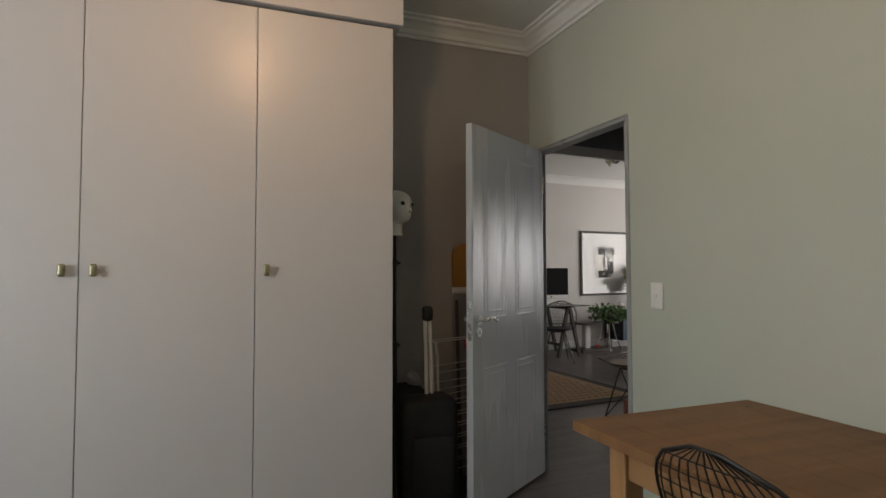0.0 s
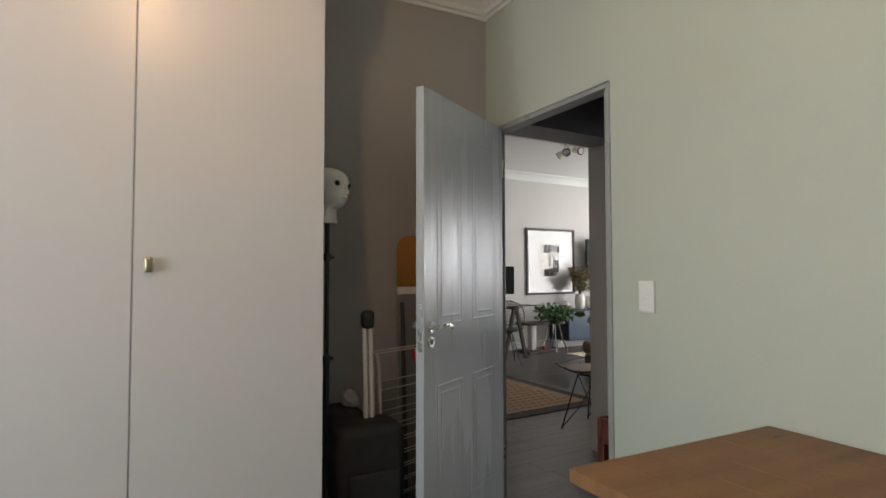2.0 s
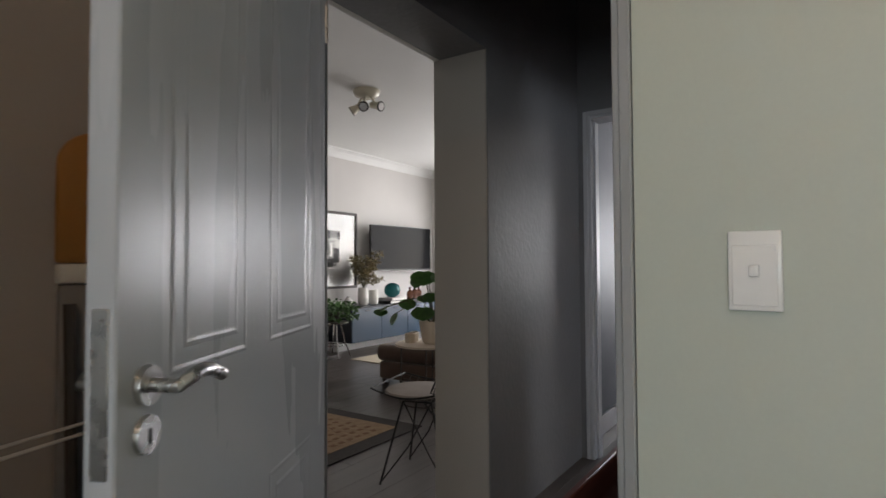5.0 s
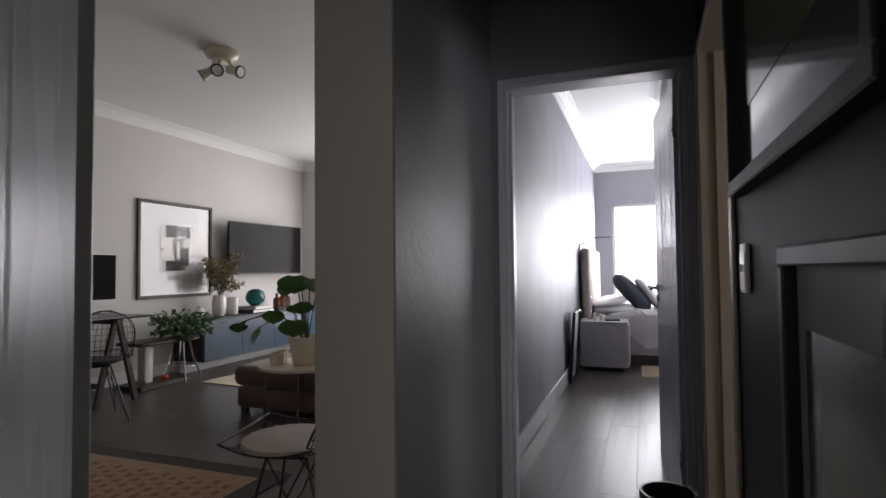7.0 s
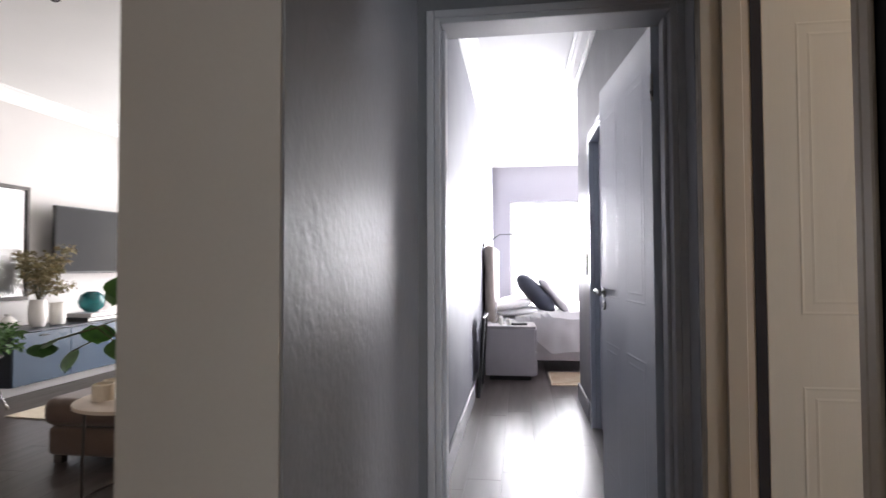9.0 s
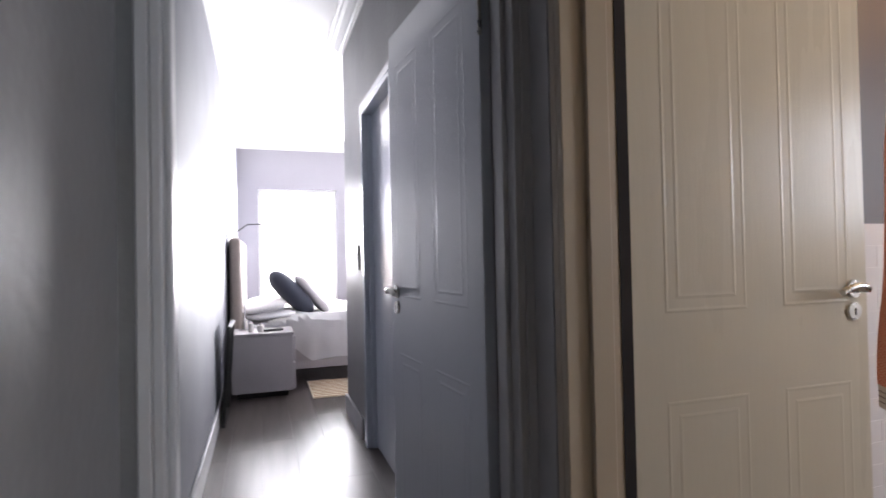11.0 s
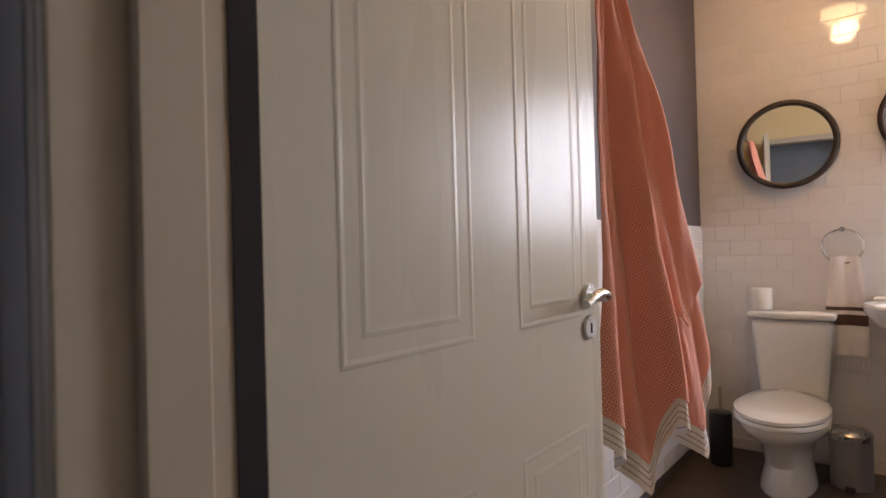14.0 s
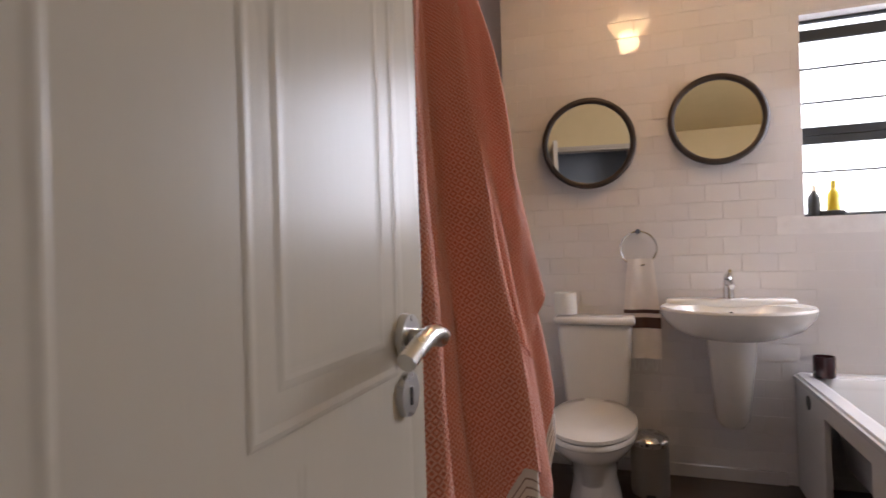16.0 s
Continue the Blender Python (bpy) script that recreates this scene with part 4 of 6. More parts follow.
for v in bm.verts:
    v.co *= 1 + 0.35 * noise.noise(v.co * 28) + 0.18 * abs(noise.noise(v.co * 75))
one("plastic_bag", bm, M["lilac_fabric"], "crumpled white plastic bag on black holdall", "plastic bag", RA @ pose(0.955, 2.965, 0.652), "", "", False)
ob = thing("umbrella", "dark folded umbrella leaning in the corner", "umbrella", RA @ pose(0.90, 3.115, 0))
bm = bmesh.new()
rod(bm, (0, 0, 0.0), (-0.03, 0.03, 0.70), 0.022, 0.012, 10)
part("canopy", bm, M["black_cloth"], ob)
bm = bmesh.new()
rod(bm, (-0.03, 0.03, 0.69), (-0.034, 0.034, 0.78), 0.008, 0.007, 8)
part("shaft", bm, M["dark_wood"], ob)

# folded airer
ob = thing("clothes_airer", "folded white wire clothes airer behind the door", "clothes airer", RA @ pose(1.06, 2.88, 0, 0, 0, 20))
for x in (0, 0.5):
    for y in (0, 0.045):
        bm = bmesh.new()
        tube(bm, [(x - 0.02, y - 0.002, 0.868), (x, y, 0.855), (x + 0.012, y, 0.78), (x + 0.035, y, 0.008)], 0.0075 if y == 0 else 0.006, 8)
        part("side_tube", bm, M["white_metal"], ob)
for y, zs in ((0, (0.862, 0.69, 0.595, 0.525, 0.455, 0.39, 0.325, 0.26, 0.195, 0.13)), (0.045, (0.866, 0.72, 0.625, 0.55, 0.485, 0.42, 0.355, 0.29, 0.225, 0.16))):
    for z in zs:
        bm = bmesh.new()
        o = 0.035 * (0.86 - z)
        tube(bm, [(o, y, z), (0.5 + o, y, z)], 0.0032 if z > 0.8 else 0.0021, 5)
        part("wire", bm, M["white_metal"], ob)
bm = bmesh.new()
box(bm, 0.235, 0.249, -0.010, 0.02, 0.80, 0.86, 0.004)
part("clip", bm, M["red"], ob, "red plastic clip")

# ironing board standing upright
ob = thing("ironing_board", "upright ironing board with orange pad and silver cover", "ironing board", RA @ pose(1.42, 3.105, 0))
bm = bmesh.new()
box(bm, -0.17, 0.17, -0.012, 0.012, 1.158, 1.422)
bmesh.ops.bevel(bm, geom=[e for e in bm.edges if all(v.co.z > 1.3 for v in e.verts) and abs(e.verts[0].co.y - e.verts[1].co.y) > 0.01], offset=0.07, segments=6, affect="EDGES", profile=0.5)
bmesh.ops.bevel(bm, geom=bm.edges[:], offset=0.006, segments=2, affect="EDGES", profile=0.5)
part("pad", bm, M["cork"], ob, "orange-brown pad end")
bm = bmesh.new()
box(bm, -0.168, 0.168, -0.014, 0.014, 1.118, 1.157, 0.006, 2)
part("band", bm, M["foam"], ob, "frayed white band")
bm = bmesh.new()
box(bm, -0.167, 0.167, -0.012, 0.012, 0.02, 1.117, 0.01, 2)
part("cover", bm, M["foil"], ob)
bm = bmesh.new()
tube(bm, [(-0.155, -0.03, 1.08), (-0.13, -0.035, 0.02)], 0.011, 8)
tube(bm, [(0.155, -0.03, 1.08), (0.13, -0.035, 0.02)], 0.011, 8)
part("leg_frame", bm, M["dark_wood"], ob)

# mannequin head on a stand
ob = thing("tripod_stand", "black tripod stand holding a display head", "stand", RA @ pose(0.815, 2.85, 0))
bm = bmesh.new()
rod(bm, (0, 0, 0.10), (0, 0, 0.86), 0.013, None, 12)
rod(bm, (0, 0, 0.86), (0, 0, 1.46), 0.0095, None, 12)
part("pole", bm, M["black_metal"], ob)
for z in (1.30, 0.86):
    bm = bmesh.new()
    rod(bm, (0, 0, z - 0.016), (0, 0, z + 0.016), 0.018, None, 12)
    rod(bm, (0, 0, z), (0.03, 0, z), 0.007, None, 8)
    part("collar", bm, M["black_plastic"], ob)
for i in range(3):
    c, s = math.cos(2.1 * i + 0.3), math.sin(2.1 * i + 0.3)
    bm = bmesh.new()
    tube(bm, [(0, 0, 0.52), (0.17 * c, 0.17 * s, 0.01)], 0.009, 8)
    part("leg", bm, M["black_metal"], ob)
bm = bmesh.new()
HEAD = ((0, -0.052, 0.040, 0.047), (0.03, -0.048, 0.036, 0.043), (0.062, -0.046, 0.038, 0.042), (0.071, -0.047, 0.056, 0.042), (0.078, -0.050, 0.078, 0.037), (0.088, -0.055, 0.088, 0.044), (0.110, -0.066, 0.092, 0.055),
        (0.138, -0.079, 0.092, 0.063), (0.160, -0.086, 0.090, 0.068), (0.180, -0.089, 0.094, 0.071), (0.200, -0.086, 0.089, 0.069), (0.220, -0.074, 0.073, 0.060), (0.234, -0.052, 0.049, 0.042), (0.242, -0.024, 0.022, 0.018))
rings = []
for z, back, front, half in HEAD:
    rings.append([bm.verts.new(((back + front) / 2 + (front - back) / 2 * math.cos(k * math.pi / 16), half * math.copysign(abs(math.sin(k * math.pi / 16)) ** 0.85, math.sin(k * math.pi / 16)), z)) for k in range(32)])
for p, q in zip(rings, rings[1:]):
    for k in range(32):
        bm.faces.new((p[k], p[(k + 1) % 32], q[(k + 1) % 32], q[k]))
bm.faces.new(rings[0][::-1])
bm.faces.new(rings[-1])
for f in ((0.095, 0, 0.132, 0.012, 1.1, 0.9, 0.9), (0.091, 0, 0.148, 0.009, 1.0, 0.8, 2.2), (0.089, 0, 0.108, 0.011, 0.7, 1.9, 0.42), (0.087, 0, 0.099, 0.011, 0.7, 1.6, 0.42)):
    ball(bm, f[:3], f[3], f[4:], 14)
skin = len(bm.faces)
for sy in (1, -1):
    ball(bm, (0.0725, sy * 0.036, 0.166), 0.0185, (0.62, 1.40, 0.62), 16, Matrix.Rotation(-sy * 0.40, 4, "Z") @ Matrix.Rotation(sy * 0.25, 4, "X"))
bm.faces.ensure_lookup_table()
dark = [i >= skin for i in range(len(bm.faces))]
ob = one("mannequin_head", bm, M["foam"], "white polystyrene display head with dark painted eyes", "mannequin head", RA @ pose(0.815, 2.85, 1.447, 0, 0, -48))
ob.data.materials.append(M["ink"])
for poly, d in zip(ob.data.polygons, dark):
    poly.material_index = 1 if d else 0

# ceiling lamp of the first bedroom
ob = thing("ceiling_lamp", "frosted warm ceiling lamp", "lamp", RA @ pose(0.093, 1.45, 2.796))
bm = bmesh.new()
lathe(bm, [(0.09, -0.001), (0.09, -0.025), (0.07, -0.03)], (0, 0, 0), 24)
rod(bm, (0, 0, -0.029), (0, 0, -0.14), 0.008, None, 10)
part("base", bm, M["cornice"], ob)
bm = bmesh.new()
lathe(bm, [(0.02, -0.135), (0.085, -0.15), (0.10, -0.17), (0.09, -0.20), (0.04, -0.22)], (0, 0, 0), 24)
part("shade", bm, M["bulb"], ob)

# ---- things: hall ----
def framed(name, label, m, wide, high, border, depth, frame_mat, inner, glass=True, category="picture"):
    """A framed picture hanging on a wall: local x along the wall, -y out of it, z up from its base."""
    ob = thing(name, label, category, m)
    for a in ((0, wide, 0, border), (0, wide, high - border, high), (0, border, border, high - border), (wide - border, wide, border, high - border)):
        bm = bmesh.new()
        box(bm, a[0], a[1], -depth, -0.001, a[2], a[3], 0.004)
        part("frame", bm, frame_mat, ob, "", False)
    bm = bmesh.new()
    box(bm, border, wide - border, -0.008, -0.002, border, high - border)
    part("print", bm, inner, ob, "", False)
    if glass:
        bm = bmesh.new()
        box(bm, border, wide - border, -0.5 * depth - 0.003, -0.5 * depth, border, high - border)
        p = part("glass", bm, M["clear"], ob, "clear picture glass", False)
        p.visible_shadow = False
    return ob


big = framed("picture", "large dark framed glazed print on charcoal wall", pose(3.135, HS, 1.318, 0, 0, 180), 0.95, 0.78, 0.035, 0.035, M["frame_slate"], M["mat_grey"], False)
bm = bmesh.new()
box(bm, 0.155, 0.795, -0.0095, -0.0082, 0.19, 0.62)
part("inner_print", bm, M["picture_dark"], big, "dark landscape print", False)
low = framed("picture", "dark framed landscape print on charcoal wall", pose(2.63, HS, 0.45, 0, 0, 180), 0.455, 0.727, 0.032, 0.03, M["frame_slate"], M["picture_pale"], False)
bm = bmesh.new()
box(bm, 0.075, 0.380, -0.0095, -0.0082, 0.085, 0.600)
part("inner_print", bm, M["picture_dark"], low, "dusky blue and green landscape print", False)
wall_switch("white plastic double light switch on charcoal wall", pose(3.085, HS, 1.140, 0, 0, 180), 0.080, 0.12, 1)
ob = thing("hall_table", "low red-brown wooden tray table", "table", pose(2.19, 2.03, 0))
for a in ((0, 0.70, 0, 0.022), (0, 0.70, 0.298, 0.32), (0, 0.022, 0.022, 0.298), (0.678, 0.70, 0.022, 0.298)):
    bm = bmesh.new()
    box(bm, *a, 0.43, 0.545, 0.004)
    part("rim", bm, M["cherry"], ob)
bm = bmesh.new()
box(bm, 0.022, 0.678, 0.022, 0.298, 0.44, 0.455)
part("shelf", bm, M["cherry"], ob)
for x in (0.0, 0.66):
    for y in (0.0, 0.28):
        bm = bmesh.new()
        box(bm, x, x + 0.04, y, y + 0.04, 0, 0.429, 0.003)
        part("leg", bm, M["cherry"], ob)
bm = bmesh.new()
lathe(bm, [(0.04, 0), (0.052, 0.02), (0.055, 0.16), (0.056, 0.228), (0.050, 0.228), (0.046, 0.05)], (0, 0, 0), 28)
one("pot", bm, M["black_plastic"], "small black round pot on red-brown tray table", "pot", pose(2.815, 2.212, 0.456))
bm = bmesh.new()
box(bm, -0.10, 0.10, -0.07, 0.07, 0, 0.035, 0.004)
one("magazine", bm, M["paper"], "pale stack of papers in the tray table", "papers", pose(2.38, 2.18, 0.456, 0, 0, 8))

# ---- things: living room ----
ob = framed("picture", "large dark framed abstract print with ivory mat", pose(5.886, 7.268, 0.845), 1.054, 1.075, 0.035, 0.03, M["dark_wood"], M["paper"])
ob.children[-1].data.materials[0] = M["picture_glass"]
for n, (x0, x1, z0, z1, mt) in enumerate(((0.30, 0.72, 0.29, 0.815, "print_pale"), (0.377, 0.53, 0.68, 0.815, "print_black"), (0.532, 0.72, 0.70, 0.80, "print_grey"), (0.665, 0.72, 0.68, 0.805, "print_black"), (0.30, 0.494, 0.42, 0.68, "paper"),
                             (0.496, 0.655, 0.31, 0.67, "print_grey"), (0.58, 0.70, 0.36, 0.56, "print_black"), (0.377, 0.58, 0.30, 0.415, "print_black"), (0.31, 0.345, 0.535, 0.552, "print_black"), (0.475, 0.49, 0.47, 0.66, "print_black"), (0.53, 0.565, 0.44, 0.64, "paper"), (0.615, 0.66, 0.57, 0.66, "print_pale"))):
    bm = bmesh.new()
    box(bm, x0, x1, -0.0090 - 0.0004 * n, -0.0082, z0, z1)
    part("print_patch", bm, M[mt], ob, "", False)
ob = thing("television", "large black flat television on a wall bracket", "television", pose(7.07, 7.11, 1.09, 0, 0, -4))
bm = bmesh.new()
box(bm, 0, 1.38, -0.02, 0.02, 0, 0.675, 0.006)
part("housing", bm, M["black_plastic"], ob)
bm = bmesh.new()
box(bm, 0.012, 1.368, -0.0225, -0.0205, 0.02, 0.663)
part("screen", bm, M["screen"], ob, "", False)
bm = bmesh.new()
box(bm, 0.6, 0.8, 0.02, 0.155, 0.25, 0.45, 0.004)
part("bracket", bm, M["black_metal"], ob)

ob = thing("sideboard", "long slate-blue lacquered sideboard on a white plinth", "sideboard", pose(6.36, 6.80, 0))
SL = 2.42
bm = bmesh.new()
box(bm, 0, SL, 0.02, 0.44, 0.135, 0.585, 0.003)
part("body", bm, M["navy"], ob, "dark navy carcass")
bm = bmesh.new()
box(bm, -0.004, SL + 0.004, 0, 0.445, 0.586, 0.606, 0.003)
part("top", bm, M["navy"], ob, "dark glossy top")
bm = bmesh.new()
box(bm, 0.02, SL, 0.28, 0.44, 0.0, 0.134, 0.004)
part("plinth", bm, M["cornice"], ob, "white plinth")
for i in range(4):
    x0, x1 = i * SL / 4 + 0.002, (i + 1) * SL / 4 - 0.002
    bm = bmesh.new()
    box(bm, x0, x1, 0.0, 0.0195, 0.14, 0.583, 0.002)
    d = part("door", bm, M["blue"], ob, "slate-blue door")
    bm = bmesh.new()
    box(bm, (x0 + x1) / 2 - 0.05, (x0 + x1) / 2 + 0.05, -0.014, -0.001, 0.545, 0.557, 0.003)
    part("handle", bm, M["black_metal"], d)


def leafy(bm, at, size, n, rng, up=0.35, length=0.05, wide=0.5):
    """Many small pointed leaves round a centre, with gaps."""
    for _ in range(n):
        d = Vector((rng.gauss(0, 1), rng.gauss(0, 1), abs(rng.gauss(0, 0.8)) * up * 2)).normalized()
        r = rng.random() ** 0.5
        c = Vector(at) + Vector((d.x * size[0] * r, d.y * size[1] * r, d.z * size[2] * r))
        l = length * rng.uniform(0.7, 1.3)
        m = Matrix.Translation(c) @ Euler((rng.uniform(-0.9, 0.9), rng.uniform(-0.9, 0.9), math.atan2(d.y, d.x) + rng.uniform(-0.9, 0.9))).to_matrix().to_4x4()
        w = l * wide
        vs = [bm.verts.new(m @ Vector(p)) for p in ((0, 0, 0), (l * 0.4, w / 2, 0.10 * l), (l, 0, -0.10 * l), (l * 0.4, -w / 2, 0.10 * l))]
        bm.faces.new((vs[0], vs[1], vs[2]))
        bm.faces.new((vs[0], vs[2], vs[3]))


rng = random.Random(11)
# vase with dry branches on the sideboard
ob = thing("vase", "white ribbed vase of dry olive branches on sideboard", "vase", pose(6.80, 7.0, 0.607))
bm = bmesh.new()
lathe(bm, [(0.055, 0), (0.075, 0.04), (0.08, 0.14), (0.068, 0.24), (0.06, 0.25), (0.055, 0.22)], (0, 0, 0), 24)
part("vase_body", bm, M["ceramic"], ob)
tips = []
for i in range(11):
    a, s = i * 0.75, 0.10 + 0.09 * rng.random()
    tip = (0.06 + s * math.cos(a), s * math.sin(a), 0.34 + 0.36 * rng.random())
    if i == 3:
        tip = (-0.22, -0.05, 0.62)
    bm = bmesh.new()
    tube(bm, [(0, 0, 0.2), (tip[0] * 0.35, tip[1] * 0.35, 0.25 + 0.4 * (tip[2] - 0.2)), tip], [0.004, 0.003, 0.0015], 5)
    part("branch", bm, M["stem"], ob)
    tips.append(tip)
bm = bmesh.new()
for tip in tips:
    for f in (0.55, 0.8, 1.0):
        leafy(bm, (tip[0] * f, tip[1] * f, 0.22 + (tip[2] - 0.22) * f), (0.085, 0.085, 0.085), 46, rng, 0.5, 0.042, 0.62)
part("leaves", bm, M["olive"], ob, "dry olive-brown leaves", False)
bm = bmesh.new()
lathe(bm, [(0.05, 0), (0.065, 0.02), (0.066, 0.20), (0.06, 0.21), (0.055, 0.19)], (0, 0, 0), 20)
one("vase", bm, M["paper"], "pale cylindrical vase on sideboard", "vase", pose(7.0, 6.98, 0.607))
bm = bmesh.new()
lathe(bm, [(0.035, 0), (0.055, 0.03), (0.058, 0.08), (0.035, 0.11), (0.02, 0.12), (0.028, 0.14)], (0, 0, 0), 20)
one("jar", bm, M["ceramic"], "small white lidded ceramic jar on sideboard", "jar", pose(6.50, 7.0, 0.607))
bm = bmesh.new()
lathe(bm, [(0.05, 0), (0.11, 0.05), (0.125, 0.11), (0.10, 0.18), (0.05, 0.21), (0.045, 0.205), (0.09, 0.17)], (0, 0, 0), 28)
one("glass_vase", bm, M["teal"], "round teal glass vase on stacked books", "vase", pose(7.42, 6.98, 0.690))
for i, (w, z) in enumerate(((0.40, 0.607), (0.36, 0.648))):
    ob = thing("book", "flat dark book stacked on sideboard", "book", pose(7.42, 6.98, z, 0, 0, 3 * i), "books on the sideboard")
    bm = bmesh.new()
    box(bm, -w / 2, w / 2, -0.13, 0.13, 0.0, 0.04, 0.003)
    part("cover", bm, M["nightstand" if i else "black_plastic"], ob)
    bm = bmesh.new()
    box(bm, -w / 2 + 0.006, w / 2 + 0.002, -0.132, 0.125, 0.006, 0.034)
    part("pages", bm, M["paper"], ob)
bm = bmesh.new()
box(bm, -0.20, 0.20, -0.10, 0.10, 0, 0.03, 0.006, 2)
one("tray", bm, M["black_plastic"], "dark tray of bottles on sideboard", "tray", pose(7.97, 6.98, 0.607))
for x, h in ((7.86, 0.19), (7.98, 0.21), (8.09, 0.20)):
    ob = thing("amber_bottle", "amber glass bottle with dark cap on sideboard", "bottle", pose(x, 6.98, 0.638), "amber bottles")
    bm = bmesh.new()
    lathe(bm, [(0.04, 0), (0.05, 0.01), (0.05, h * 0.6), (0.016, h * 0.75), (0.016, h * 0.85)], (0, 0, 0), 16)
    part("bottle_body", bm, M["amber"], ob)
    bm = bmesh.new()
    rod(bm, (0, 0, h * 0.85), (0, 0, h), 0.018, None, 12)
    part("cap", bm, M["black_plastic"], ob)

# trestle desk with computer
ob = thing("trestle_desk", "dark glass-topped desk on wooden trestles", "desk", pose(3.75, 6.50, 0))
bm = bmesh.new()
box(bm, 0, 1.70, 0, 0.68, 0.732, 0.744, 0.003)
part("tabletop", bm, M["screen"], ob, "dark glass top")
for x in (0.30, 1.33):
    for y in (0.04, 0.60):
        for s in (-1, 1):
            bm = bmesh.new()
            box(bm, -0.024, 0.024, -0.018, 0.018, 0, 0.755, 0.003, 1, Matrix.Translation((x + s * 0.19, y, 0)) @ Matrix.Rotation(-s * 0.235, 4, "Y"))
            bmesh.ops.bisect_plane(bm, geom=bm.verts[:] + bm.edges[:] + bm.faces[:], plane_co=(0, 0, 0.731), plane_no=(0, 0, 1), clear_outer=True)
            part("leg", bm, M["dark_wood"], ob)
    bm = bmesh.new()
    box(bm, x - 0.03, x + 0.03, 0.0, 0.66, 0.69, 0.731, 0.003)
    part("trestle_bar", bm, M["dark_wood"], ob)
    bm = bmesh.new()
    box(bm, x - 0.15, x - 0.12, 0.03, 0.62, 0.16, 0.20, 0.003)
    part("stretcher", bm, M["dark_wood"], ob)
ob = thing("computer_monitor", "all-in-one computer with dark screen on trestle desk", "monitor", pose(4.70, 6.90, 0.745))
bm = bmesh.new()
box(bm, 0, 0.65, -0.012, 0.012, 0.09, 0.56, 0.006)
part("housing", bm, M["white_metal"], ob, "pale metal chin and housing")
bm = bmesh.new()
box(bm, 0.006, 0.644, -0.0145, -0.0125, 0.145, 0.555)
part("screen", bm, M["screen"], ob, "", False)
bm = bmesh.new()
rod(bm, (0.325, -0.0125, 0.118), (0.325, -0.0135, 0.118), 0.014, None, 16)
part("badge", bm, M["ink"], ob, "small dark round mark")
bm = bmesh.new()
box(bm, 0.25, 0.40, 0.014, 0.024, 0.002, 0.30, 0.003)
box(bm, 0.23, 0.42, -0.08, 0.10, 0.0, 0.008, 0.003)
part("stand", bm, M["white_metal"], ob)
wire_chair("black wire chair at the trestle desk", pose(4.62, 6.22, 0, 0, 0, -25), "black_cloth")
wire_chair("black wire chair with pale round cushion beside pier", pose(3.47, 3.575, 0, 0, 0, 14), "taupe_fabric")

ob = thing("scratching_post", "white post with dark board top and base", "cat furniture", pose(5.69, 6.90, 0))
bm = bmesh.new()
box(bm, -0.20, 0.40, -0.17, 0.17, 0.0, 0.045, 0.006)
part("base", bm, M["dark_wood"], ob)
bm = bmesh.new()
box(bm, -0.05, 0.05, -0.05, 0.05, 0.0455, 0.42, 0.012, 2)
part("post", bm, M["foam"], ob, "white post")
bm = bmesh.new()
box(bm, -0.19, 0.24, -0.17, 0.17, 0.4205, 0.455, 0.01, 2)
part("top_board", bm, M["dark_wood"], ob)
bm = bmesh.new()
ball(bm, (0, 0, 0.028), 0.032, (1.3, 1, 0.85), 12)
one("toy", bm, M["red"], "small red toy on dark board", "toy", pose(5.85, 6.82, 0.046))
ob = thing("stool", "chrome legged stool with a foot ring", "stool", pose(6.05, 6.80, 0))
bm = bmesh.new()
lathe(bm, [(0.15, 0.43), (0.165, 0.437), (0.165, 0.452), (0.15, 0.458)], (0, 0, 0), 28)
part("seat", bm, M["dark_wood"], ob)
for i in range(4):
    c, s = math.cos(i * math.pi / 2 - 0.6), math.sin(i * math.pi / 2 - 0.6)
    bm = bmesh.new()
    tube(bm, [(0.07 * c, 0.07 * s, 0.43), (0.12 * c, 0.12 * s, 0.2), (0.20 * c, 0.20 * s, 0.008)], 0.009, 8)
    part("leg", bm, M["chrome"], ob, "bent chrome leg")
bm = bmesh.new()
tube(bm, [(0.135 * math.cos(i * 0.314), 0.135 * math.sin(i * 0.314), 0.16) for i in range(20)], 0.006, 6, True)
part("foot_ring", bm, M["chrome"], ob)
ob = thing("potted_plant", "bushy green trailing plant on chrome stool", "plant", pose(6.05, 6.80, 0.459))
bm = bmesh.new()
lathe(bm, [(0.07, 0), (0.095, 0.09), (0.10, 0.12), (0.09, 0.12), (0.08, 0.08)], (0, 0, 0), 20)
part("pot", bm, M["dark_wood"], ob)
bm = bmesh.new()
leafy(bm, (0, 0, 0.12), (0.30, 0.30, 0.16), 420, rng, 0.5, 0.06, 0.6)
leafy(bm, (-0.05, -0.05, 0.04), (0.27, 0.27, 0.10), 160, rng, 0.2, 0.06, 0.6)
part("foliage", bm, M["leaf"], ob, "", False)

# ottoman, side table, big-leaf plant
ob = thing("ottoman", "low brown upholstered ottoman", "ottoman", pose(5.15, 4.20, 0))
bm = bmesh.new()
box(bm, 0.02, 1.18, 0.02, 1.14, 0.05, 0.22, 0.03, 3)
part("base", bm, M["brown_fabric"], ob)
bm = bmesh.new()
box(bm, 0, 1.20, 0, 1.17, 0.221, 0.385, 0.06, 4)
part("seat_cushion", bm, M["brown_fabric"], ob)
